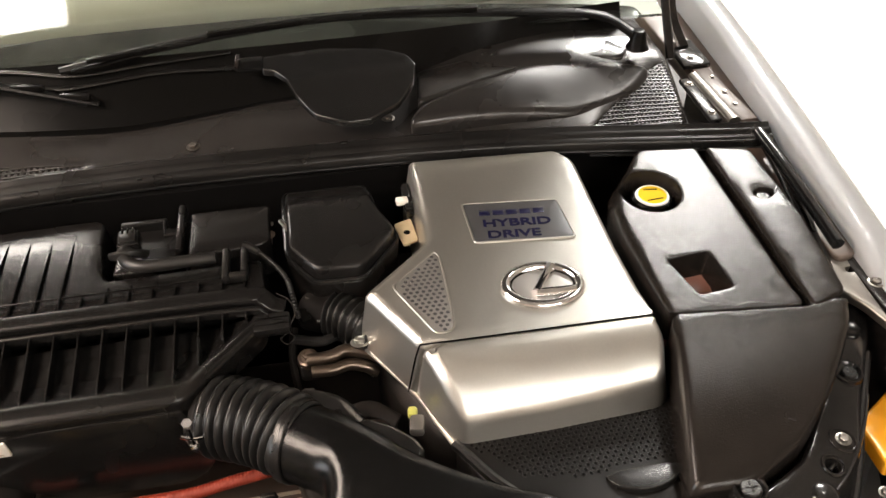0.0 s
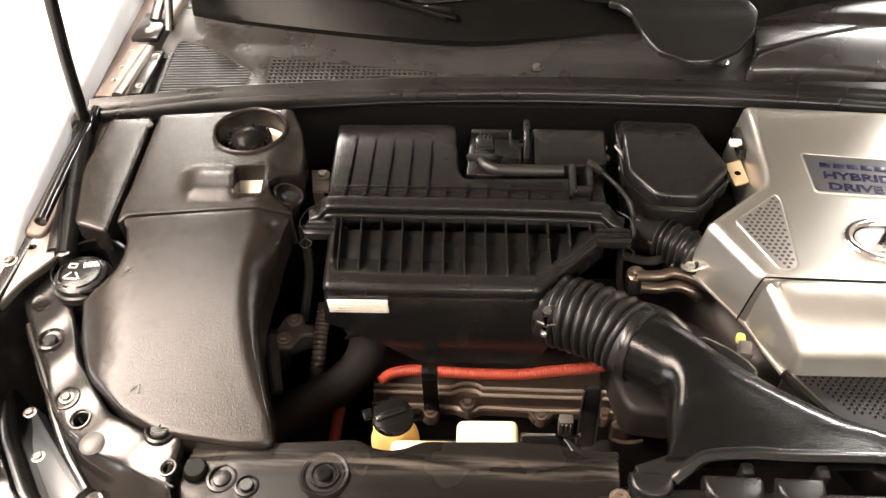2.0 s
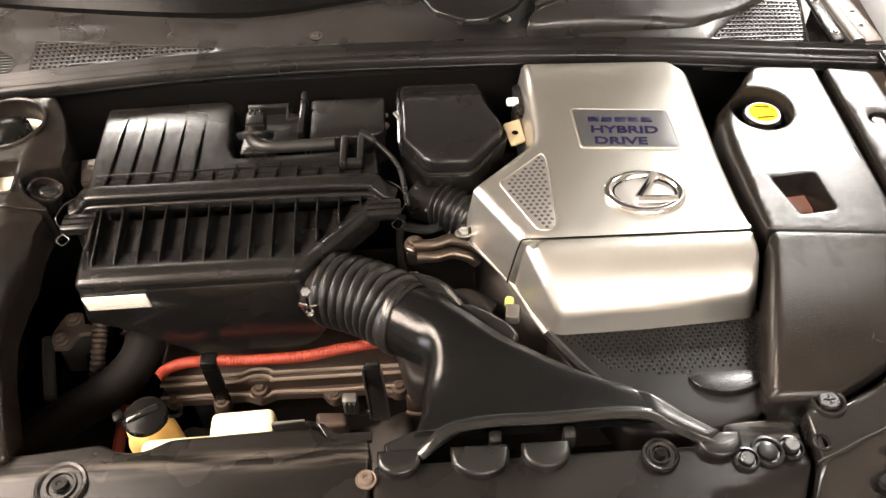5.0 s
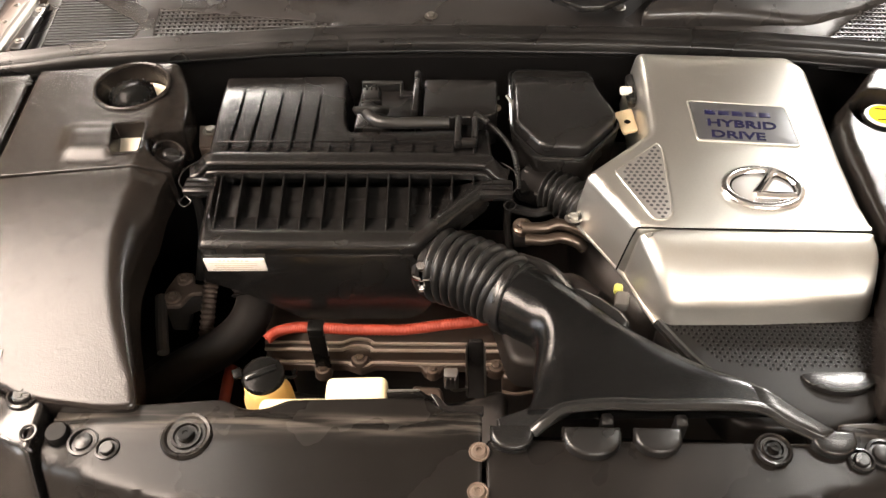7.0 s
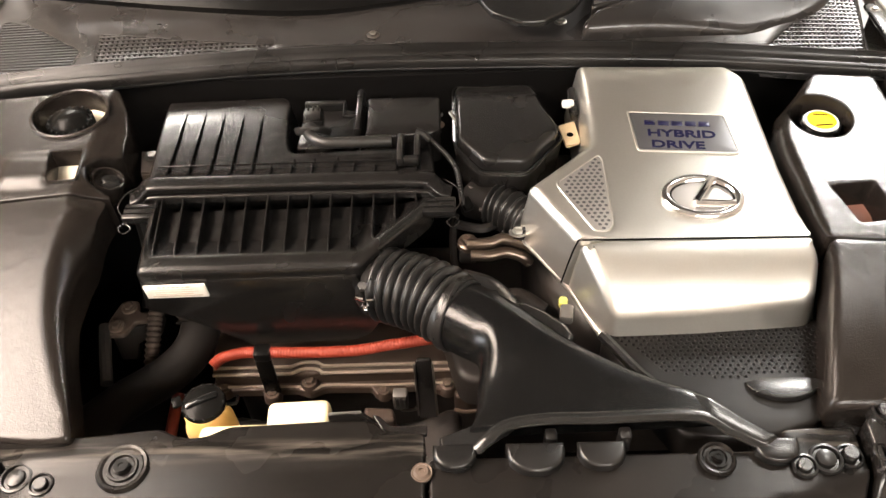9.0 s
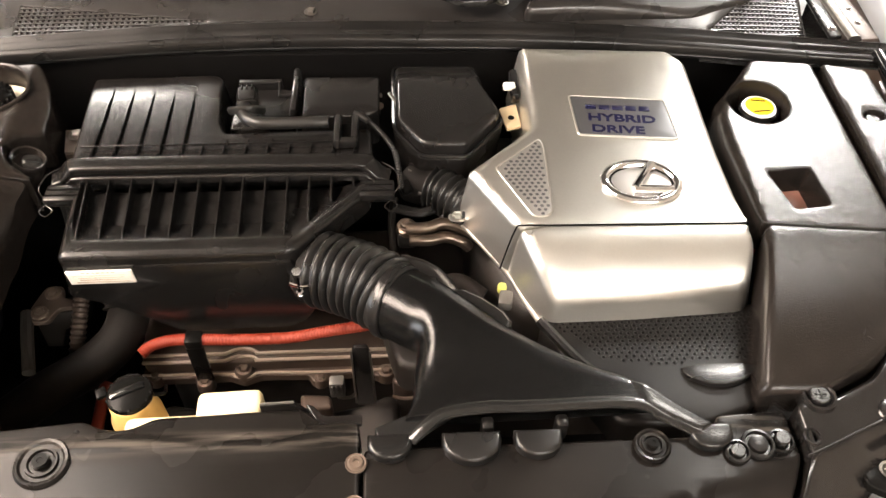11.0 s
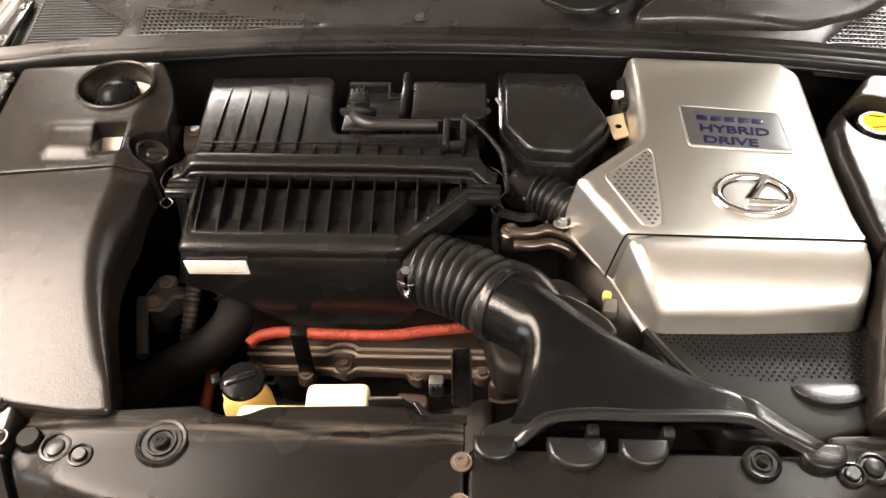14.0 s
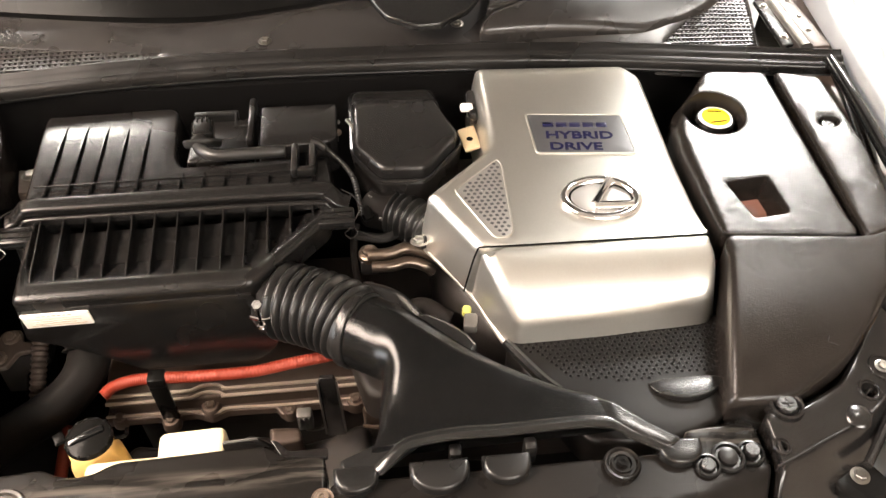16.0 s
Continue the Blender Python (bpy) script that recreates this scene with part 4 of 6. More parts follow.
tube([(0.3585, -0.2835, zt(0.358, -0.283) + 0.004), (0.385, -0.2855, zt(0.385, -0.285) + 0.004), (0.409, -0.285, zt(0.409, -0.285) + 0.004)], 0.0060, n=2, segs=8, bm=bm)
part("emblem_bar", bm, M_CHROME, em)
# black strips on the bar stand in for the chrome's dark reflection
bm = tube([(0.3870, -0.243, zt(0.387, -0.243) + 0.0075), (0.3600, -0.2815, zt(0.36, -0.2815) + 0.0085)], 0.0042, n=2, segs=8, flat=0.7)
tube([(0.3600, -0.2815, zt(0.36, -0.2815) + 0.0070), (0.407, -0.2838, zt(0.407, -0.2838) + 0.0070)], 0.0032, n=2, segs=8, flat=0.7, bm=bm)
part("emblem_dark_reflection", bm, M_GLOSS, em, "dark reflection painted black along the emblem bar")
bm = bmesh.new()
ms = [(0.184, -0.237), (0.246, -0.186), (0.252, -0.196), (0.251, -0.312), (0.243, -0.321), (0.226, -0.321)]
mi = part("mesh_insert", shell(ms, lambda x, y: zt(x, y) + 0.0014, 0.004, 0.0015, 0.008), M_SILVER_D, ec, "silver triangular insert with punched dots")
rim = rounded(ms, 0.008)
tube([(p.x, p.y, zt(p.x, p.y) + 0.0014) for p in rim + rim[:1]], 0.0017, n=1, segs=6, bm=bm)
part("insert_rim", bm, M_SILVER, mi)


def dots(poly, step, profile, zf, margin, rows=0.8, segs=8):
    """A staggered field of small turned shapes over a polygon."""
    bm = bmesh.new()
    inn = offset(rounded(poly, 0.004), margin)
    ys = [p.y for p in inn]
    xs = [p.x for p in inn]
    j, y = 0, min(ys)
    while y < max(ys):
        x = min(xs) + (step / 2 if j % 2 else 0)
        while x < max(xs):
            if within((x, y), inn):
                lathe(profile, (x, y, zf(x, y)), segs=segs, bm=bm)
            x += step
        y += step * rows
        j += 1
    return bm


tagged(part("punched_dots", dots(ms, 0.0080, [(0.0025, 0.0001), (0.0021, 0.0004), (0, 0.0004)], lambda x, y: zt(x, y) + 0.0015, 0.004), M_PLATE, mi, "dark punched holes"), kind="stuff")
part("lower_lip", tube([(0.136, -0.238, 0.911), (0.140, -0.252, 0.911), (0.196, -0.342, 0.909), (0.213, -0.385, 0.907), (0.231, -0.428, 0.907)], 0.0028, n=3, segs=8), M_SILVER, ec)
part("side_bracket", shell([(0.206, -0.070), (0.232, -0.060), (0.236, -0.110), (0.214, -0.118)], 0.962, 0.004, 0.001, 0.004, holes=[ellipse(0.222, -0.092, 0.004, 0.004, 12)], hole_depth=0.004), M_TAN, ec, "tan metal bracket with a hole")
part("bracket_hole", lathe([(0, 0.0006), (0.0045, 0.0006), (0.0050, 0.0)], (0.222, -0.092, 0.9622), segs=16), M_DARK, ec, "dark bolt hole")
part("side_clip", block((0.222, -0.048, 0.985), (0.018, 0.012, 0.010), 0.003), M_WHITE, ec, "white plastic clip")
part("side_post", block((0.231, -0.035, 0.975), (0.012, 0.06, 0.02), 0.003), M_BLACK, ec)
piece("cover_bolt", ME_BOLT_PALE, ec, pose(0.136, -0.252, 0.922, -15, 0, 0) @ Matrix.Scale(1.1, 4), "bright steel bolt")
part("bolt_tab", block((0.136, -0.250, 0.917), (0.016, 0.014, 0.004), 0.0015), M_BLACK, ec)

# black panel with raised dots in front of the cover
fp = thing("front_undercover", (0.37, -0.5, 0.9), "black undercover panel with rows of punched dots", "cover panel")


def zu(x, y):
    return 0.912 + 0.03 * (-0.42 - y)


part("panel", shell([(0.228, -0.415), (0.512, -0.400), (0.500, -0.44), (0.482, -0.50), (0.458, -0.556), (0.40, -0.575), (0.30, -0.57), (0.245, -0.47)], zu, 0.05, 0.008, 0.012, grid=0.02), M_UNDER, fp)
FIELD = [(0.240, -0.424), (0.504, -0.414), (0.486, -0.488), (0.40, -0.492), (0.345, -0.492), (0.292, -0.480)]
tagged(part("punched_dots", dots(FIELD, 0.0092, [(0.0021, 0.0001), (0.0018, 0.0004), (0, 0.0004)], zu, 0.001, 0.62), M_DARK, fp, "dark punched dots"), kind="stuff")
tagged(part("dot_rims", dots(FIELD, 0.0092, [(0.0031, -0.0001), (0.0026, 0.0005), (0.0022, 0.0005), (0.0018, 0.0003)], zu, 0.001, 0.62, 8), M_UNDER, fp), kind="stuff")
part("finger_recess", shell([Vector((0.429 + 0.043 * math.cos(a), -0.500 + 0.027 * math.sin(a))) for a in [math.pi + math.pi * k / 14 for k in range(15)]] + [Vector((0.455, -0.495)), Vector((0.403, -0.495))], lambda x, y: zu(x, y) + 0.005 - 0.150 * (y + 0.500) + 0.036 * (x - 0.429), 0.012, 0.002, 0.0), M_BLACK, fp, "crescent finger grip")
part("side_edge", tube([(0.228, -0.425, 0.915), (0.262, -0.478, 0.915), (0.285, -0.505, 0.915)], 0.007, segs=8), M_GLOSS, fp)

# ---- suspension tower covers ----


def zR(x, y):
    if y > -0.35:
        z = 1.0 + 0.03 * y
        xl = 0.518 + 0.066 * ease((y + 0.150) / 0.135)
        d = max(0.0, xl - x)
        z -= 0.90 * d * min(1.0, d / 0.014)
    else:
        t = (-0.35 - y) / 0.21
        z = 0.9895 - 0.012 * t - 0.036 * t * t
        xl = 0.518 - 0.048 * t
        d = max(0.0, xl - x)
        z -= 0.90 * d * min(1.0, d / 0.014)
    return z


rc = thing("tower_cover", (0.6, -0.3, 0.9), "grained black plastic cover with a filler cap opening", "cover panel", group="tower covers")
cap_hole = ellipse(0.574, -0.108, 0.046, 0.049, 36)
win = rounded([(0.541, -0.246), (0.605, -0.240), (0.612, -0.312), (0.560, -0.318)], 0.008)
part("rear_panel", shell([(0.592, -0.010), (0.68, -0.02), (0.681, -0.355), (0.512, -0.338), (0.503, -0.175), (0.506, -0.130), (0.520, -0.088), (0.556, -0.048)], zR, 0.05, lambda p: 0.0015 if p.y < -0.33 else 0.005, 0.010, holes=[cap_hole, win], hole_depth=0.045, hole_draft=0.006, grid=0.006), M_STRUT, rc)
part("outer_panel", shell([(0.692, -0.022), (0.755, -0.045), (0.758, -0.20), (0.742, -0.345), (0.690, -0.362)], lambda x, y: 1.001 + 0.03 * y + 0.06 * (x - 0.692), 0.04, 0.005, 0.012, holes=[ellipse(0.728, -0.146, 0.017, 0.014, 18)], hole_depth=0.012, grid=0.02), M_STRUT, rc)
part("front_panel", shell([(0.512, -0.3405), (0.681, -0.358), (0.742, -0.350), (0.728, -0.385), (0.693, -0.430), (0.66, -0.468), (0.61, -0.515), (0.53, -0.555), (0.455, -0.552), (0.475, -0.48), (0.497, -0.41)], zR, 0.06, lambda p: 0.0015 if p.y > -0.362 else 0.010, 0.016, grid=0.008, rings=4), M_STRUT, rc)
piece("push_clip", ME_CLIP, rc, pose(0.728, -0.146, 0.990, 0, 0, 20), "black push clip in a recess")
bm = bmesh.new()
for mx, my, w, h, a in ((0.592, -0.490, 0.010, 0.0016, 60), (0.597, -0.497, 0.008, 0.0016, -30), (0.589, -0.499, 0.0016, 0.006, 0)):
    block((mx, my, zR(mx, my) + 0.0004), (w, h, 0.001), 0, (10, 0, a), bm=bm)
part("embossed_mark", bm, M_STRUT, rc, "small moulded mark")

oil = thing("oil_filler_cap", (0.574, -0.115, 0.97), "black filler cap with a yellow printed top", "cap")
part("cap_body", lathe([(0, 0.010), (0.026, 0.010), (0.029, 0.007), (0.030, -0.03), (0.031, -0.03), (0.031, -0.05), (0, -0.05)], (0.582, -0.101, 0.970)), M_CAPK, oil)
part("pale_rim", lathe([(0.0190, 0.0125), (0.0235, 0.0125), (0.0245, 0.0105), (0.0245, 0.009)], (0.582, -0.101, 0.970)), M_WHITE, oil, "worn pale rim")
part("yellow_disc", lathe([(0, 0.0128), (0.0205, 0.0128), (0.0212, 0.0122), (0.0212, 0.010)], (0.582, -0.101, 0.970)), M_YCAP, oil, "yellow printed disc")
bm = bmesh.new()
for k in range(6):
    block((0.5745 + 0.0034 * k, -0.0875 - 0.0005 * k, 0.9830), (0.0026, 0.0028, 0.0005), 0, bm=bm)
    block((0.5720 + 0.0042 * k, -0.1130 + 0.0003 * k, 0.9830), (0.0034, 0.0026, 0.0005), 0, bm=bm)
part("print_bars", bm, M_DARK, oil)
pr = thing("brake_fluid_tank", (0.58, -0.28, 0.9), "pinkish plastic fluid tank with red fluid", "tank")
part("tank_upper", block((0.57, -0.255, 0.920), (0.10, 0.05, 0.07), 0.008), M_PINK, pr)
part("tank_lower", block((0.575, -0.300, 0.915), (0.085, 0.045, 0.06), 0.008), M_RED, pr, "dark red fluid level")
part("tank_black_side", block((0.618, -0.285, 0.945), (0.02, 0.09, 0.06), 0.004), M_DARK, pr)


def zL(x, y):
    if y > -0.24:
        z = 1.0 + 0.03 * y
        d = max(0.0, x + 0.476)
        z -= 0.5 * d * min(1.0, d / 0.012)
    else:
        t = (-0.24 - y) / 0.33
        z = 0.993 - 0.02 * t - 0.032 * t * t
        d = max(0.0, x + 0.476 - 1.27 * max(0.0, -0.30 - y) ** 2)
        z -= (0.5 + 0.5 * ease((-0.24 - y) / 0.08)) * d * min(1.0, d / 0.035)
    if y < -0.25:
        z -= 0.16 * max(0.0, -x - 0.585 - 0.30 * max(0.0, y + 0.45)) ** 2 / 0.05
    z += 0.0065 * ease((x + 0.602 + 0.15 * (y + 0.145)) / 0.022) * ease((-0.137 - y) / 0.018) * ease((y + 0.212) / 0.018) * ease((-0.505 - x) / 0.012)
    return z


lc = thing("tower_cover", (-0.6, -0.3, 0.9), "grained black plastic cover with reservoir openings, light scuffs", "cover panel", group="tower covers")
cap_hole = ellipse(-0.524, -0.052, 0.056, 0.054, 40)
win = rounded([(-0.529, -0.137), (-0.479, -0.131), (-0.474, -0.196), (-0.514, -0.201)], 0.006)
part("rear_panel", shell([(-0.682, -0.012), (-0.465, 0.008), (-0.445, -0.035), (-0.436, -0.070), (-0.433, -0.128), (-0.458, -0.140), (-0.472, -0.165), (-0.461, -0.190), (-0.432, -0.205), (-0.430, -0.212), (-0.47, -0.222), (-0.655, -0.244), (-0.668, -0.262)], zL, 0.06, lambda p: 0.0015 if p.y < -0.205 else 0.005, 0.010, holes=[cap_hole, win], hole_depth=0.034, hole_draft=0.003, grid=0.009), M_STRUT, lc)
bm = bmesh.new()
tube([(p.x, p.y, zL(p.x, p.y) + 0.0005) for p in cap_hole + cap_hole[:1]], 0.0035, n=1, segs=8, bm=bm)
part("opening_rim", bm, M_STRUT, lc)
bm = bmesh.new()
tube([(p.x, p.y, zL(p.x, p.y)) for p in win + win[:1]], 0.0022, n=1, segs=8, bm=bm)
part("window_rim", bm, M_STRUT, lc)
part("outer_panel", shell([(-0.690, -0.018), (-0.758, -0.030), (-0.757, -0.15), (-0.728, -0.262), (-0.677, -0.277)], lambda x, y: 0.999 + 0.03 * y + 0.05 * (-0.69 - x), 0.04, 0.005, 0.01, grid=0.02), M_STRUT, lc)
part("front_panel", shell([(-0.430, -0.2155), (-0.47, -0.2255), (-0.662, -0.2500), (-0.652, -0.268), (-0.643, -0.295), (-0.641, -0.322), (-0.649, -0.346), (-0.668, -0.364), (-0.684, -0.378), (-0.664, -0.441), (-0.637, -0.490), (-0.576, -0.540), (-0.528, -0.562), (-0.49, -0.568), (-0.427, -0.574), (-0.385, -0.572), (-0.400, -0.524), (-0.428, -0.445), (-0.440, -0.395), (-0.443, -0.335), (-0.438, -0.265)], zL, 0.05, lambda p: 0.0015 if p.y > -0.262 else 0.007, 0.014, grid=0.0065, rings=4), M_STRUT, lc)
piece("push_clip", ME_CLIP, lc, pose(-0.690, -0.040, 0.996) @ Matrix.Scale(0.7, 4))
piece("push_clip", ME_CLIP, lc, pose(-0.443, -0.168, 0.962, 0, 24, 20) @ Matrix.Scale(1.35, 4), "black push clip at the seam")
part("clip_ear", lathe([(0, -0.006), (0.018, -0.006), (0.0195, 0.003), (0.022, 0.004), (0.024, 0.001), (0.025, -0.03)], (-0.446, -0.167, 0.967), (0.45, 0, 1)), M_STRUT, lc)
for mx, my in ((-0.566, -0.509), (-0.623, -0.341)):
    bm = bmesh.new()
    block((mx, my, zL(mx, my) + 0.0004), (0.013, 0.002, 0.001), 0, (8, 0, 40), bm=bm)
    block((mx + 0.004, my - 0.002, zL(mx, my) + 0.0004), (0.002, 0.013, 0.001), 0, (8, 0, 10), bm=bm)
    block((mx - 0.004, my - 0.001, zL(mx, my) + 0.0004), (0.010, 0.002, 0.001), 0, (8, 0, 80), bm=bm)
    part("embossed_mark", bm, M_DARKM, lc, "small moulded mark")

bc = thing("brake_reservoir", (-0.52, -0.06, 0.9), "milky brake reservoir with a ribbed black screw cap", "reservoir")
part("neck", lathe([(0.049, -0.075), (0.049, -0.012), (0.045, -0.006), (0.0, -0.006)], (-0.516, -0.054, 0.978)), M_MILK, bc)
bm = lathe([(0, 0.024), (0.008, 0.0235), (0.016, 0.0215), (0.024, 0.0175), (0.030, 0.012), (0.0325, 0.006), (0.0325, -0.012), (0.030, -0.022), (0, -0.022)], (-0.526, -0.057, 0.979))
for k in range(20):
    a = 2 * math.pi * k / 20
    block((-0.526 + 0.0325 * math.cos(a), -0.057 + 0.0325 * math.sin(a), 0.981), (0.004, 0.004, 0.022), 0.001, (0, 0, math.degrees(a)), bm=bm)
part("screw_cap", bm, M_CAPK, bc, "ribbed black screw cap")
part("tank", block((-0.505, -0.168, 0.936), (0.060, 0.072, 0.07), 0.008), M_MILK, bc)

wa = thing("washer_filler_cap", (-0.698, -0.337, 0.95), "black washer filler cap with white printed symbols", "cap")
part("cap", lathe([(0, 0.012), (0.030, 0.012), (0.035, 0.009), (0.037, 0.002), (0.040, 0.0), (0.040, -0.01), (0, -0.01)], (-0.698, -0.337, 0.958)), M_BLACK, wa)
part("cap_ring", lathe([(0.0265, 0.0125), (0.028, 0.0138), (0.030, 0.0125)], (-0.698, -0.337, 0.958)), M_GLOSS, wa)
bm = bmesh.new()
for k in range(5):
    block((-0.726 + 0.0045 * k, -0.311 + 0.001 * k, 0.9703), (0.003, 0.009, 0.0006), 0, (0, 0, 12), bm=bm)
for dx, dy, w, h in ((-0.742, -0.316, 0.010, 0.0016), (-0.742, -0.309, 0.010, 0.0016), (-0.747, -0.3125, 0.0016, 0.008), (-0.737, -0.3125, 0.0016, 0.008)):
    block((dx, dy, 0.9703), (w, h, 0.0006), 0, bm=bm)
for a in (35, -35):
    block((-0.737 + 0.0002 * a, -0.330, 0.9703), (0.0018, 0.013, 0.0006), 0, (0, 0, a), bm=bm)
block((-0.737, -0.3365, 0.9703), (0.018, 0.0018, 0.0006), 0, bm=bm)
bmesh.ops.translate(bm, verts=bm.verts[:], vec=(0.030, -0.012, 0))
part("printed_symbols", bm, M_ICON, wa, "white printed symbols")
part("recess", lathe([(0.049, -0.09), (0.049, -0.002), (0.051, 0.0), (0.053, -0.002), (0.053, -0.09)], (-0.692, -0.318, 0.968), segs=36), M_GLOSS, wa, "round black recess wall")
part("filler_tube", tube([(-0.698, -0.337, 0.95), (-0.70, -0.34, 0.88), (-0.70, -0.345, 0.80)], 0.028, segs=14), M_BLACK, wa)

# ---- air filter box ----
ab = thing("air_filter_box", (-0.2, -0.2, 0.85), "ribbed black plastic air filter box with a white label", "air filter box")
ZB = 0.966


def zlid(x, y):
    return ZB + 0.005 - 0.004 * ease((y + 0.045) / 0.05)


part("lid", shell([(-0.386, -0.176), (-0.398, 0.012), (-0.216, 0.016), (-0.205, 0.006), (-0.196, -0.100), (-0.186, -0.124), (0.018, -0.118), (0.022, -0.176)], zlid, 0.055, 0.005, 0.008, draft=0.006, grid=0.015, rings=4), M_BOX, ab)
for k in range(5):
    x = -0.3605 + 0.0300 * k
    part("lid_rib", fin((x, -0.014 - 0.0035 * k), (x + 0.001, -0.171), ((0, ZB - 0.004), (0.06, ZB + 0.006), (0.35, ZB + 0.0105), (0.90, ZB + 0.0115), (1, ZB + 0.009)), ZB - 0.012, 0.0030), M_BOX, ab)
flange_path = spline([(-0.409, -0.196, ZB - 0.016), (-0.398, -0.193, ZB - 0.012), (-0.386, -0.188, ZB - 0.001), (-0.374, -0.186, ZB + 0.003), (-0.30, -0.1855, ZB + 0.003), (-0.10, -0.1855, ZB + 0.003), (0.002, -0.188, ZB + 0.003), (0.016, -0.191, ZB - 0.001), (0.030, -0.197, ZB - 0.012), (0.044, -0.200, ZB - 0.016)], 4)
part("flange", sweep(flange_path, [(0.014, -0.012), (0.014, 0.003), (0.0125, 0.0055), (0.010, 0.0062), (-0.008, 0.0060), (-0.0105, 0.005), (-0.0120, 0.002), (-0.012, -0.003), (-0.006, -0.012)]), M_BOX, ab, "raised rim between lid and box", 50)
part("rim_line", sweep([(p.x, p.y - 0.0150, p.z - 0.008) for p in flange_path], [(0.006, -0.010), (0.006, 0.000), (0.004, 0.0015), (-0.001, 0.0015), (-0.0025, 0.0), (-0.003, -0.010)]), M_BOX, ab, "lower rim of the box", 50)
for k in range(13):
    x = -0.360 + 0.0297 * k
    part("web", block((x, -0.1635, ZB + 0.006), (0.0020, 0.020, 0.010), 0.0006), M_BOX, ab)
part("web_rail", block((-0.19, -0.1535, ZB + 0.0105), (0.372, 0.002, 0.003), 0.0008, (0, 0, 0.3)), M_BOX, ab)
for x in (-0.178, -0.149, -0.116):
    part("peg", block((x, -0.1480, ZB + 0.010), (0.0022, 0.004, 0.008), 0.0006), M_BOX, ab)


def zbody(x, y):
    front = min((y + 0.314) / 0.085, ((x + 0.078) * -0.745 + (y + 0.337) * 0.667 - 0.012) / 0.060)
    side = (x + 0.3645) / 0.010
    return ZB - 0.005 - 0.024 * math.sin(max(0.0, min(1.0, front)) * math.pi / 2) ** 0.9 * ease(side)


part("body", shell([(-0.3785, -0.202), (0.018, -0.200), (0.018, -0.232), (-0.078, -0.338), (-0.367, -0.342)], zbody, 0.040, 0.010, 0.010, rings=5, grid=0.0075), M_BOX, ab)
for k in range(13):
    xa, xb = -0.3605 + 0.0297 * k, -0.3510 + 0.0290 * k
    y1 = -0.310 if k < 10 else (-0.282, -0.250, -0.222)[k - 10]
    share = (y1 + 0.202) / (-0.310 + 0.202)
    xb = xa + (xb - xa) * share
    part("body_rib", fin((xa, -0.202), (xb, y1), ((0, ZB - 0.0045), (0.55, ZB - 0.0045), (0.93, ZB - 0.0045), (1, ZB - 0.0075)), ZB - 0.034, 0.0024), M_BOX, ab)
part("front_wall", wall_prism([(-0.366, 0.944), (-0.374, 0.882), (-0.333, 0.869), (-0.292, 0.849), (-0.267, 0.829), (-0.248, 0.799), (-0.096, 0.802), (-0.070, 0.820), (-0.050, 0.86), (-0.080, 0.944)], "y", -0.3424, -0.21, 0.006), M_BOX, ab)
part("angled_neck", lathe([(0.043, 0.0), (0.043, 0.012), (0.042, 0.02)], (-0.062, -0.314, 0.900), (0.84, -0.54, 0.11), 32), M_BOX, ab, angle=50)
lb = part("label", block((-0.3205, -0.3440, 0.9255), (0.082, 0.003, 0.026), 0.0006, (4, -1.0, 0)), M_WHITE, ab, "white paper label with small print")
bm = bmesh.new()
for c in range(7):
    block((-0.340 + c * 0.0062, -0.3460, 0.9360), (0.0046 - 0.001 * (c % 3), 0.0008, 0.0022), 0, (4, -1, 0), bm=bm)
for r in range(4):
    block((-0.3225 + 0.003 * (r % 2), -0.3458, 0.9305 - r * 0.0042), (0.066 - 0.008 * (r % 3), 0.0008, 0.0007), 0, (4, -1, 0), bm=bm)
part("print_bars", bm, M_PRINT, lb)
part("rear_box", shell([(-0.084, 0.004), (-0.084, -0.092), (0.010, -0.088), (0.030, -0.080), (0.032, 0.002)], ZB + 0.004, 0.06, 0.005, 0.008), M_BOX, ab)
part("sensor_seat", shell([(-0.182, -0.004), (-0.186, -0.098), (-0.098, -0.098), (-0.098, -0.004)], ZB - 0.010, 0.05, 0.004, 0.006), M_BOX, ab)
part("rear_step", tube([(-0.178, -0.010, ZB + 0.004), (-0.119, -0.010, ZB + 0.004), (-0.116, -0.042, ZB + 0.004), (-0.096, -0.042, ZB + 0.004)], 0.0026, n=1, segs=8), M_BLACK, ab)
part("rear_wall", block((-0.148, -0.006, ZB - 0.006), (0.064, 0.008, 0.022), 0.002), M_BOX, ab)
part("rear_post", block((-0.0925, -0.040, ZB + 0.006), (0.010, 0.100, 0.022), 0.004), M_BOX, ab)
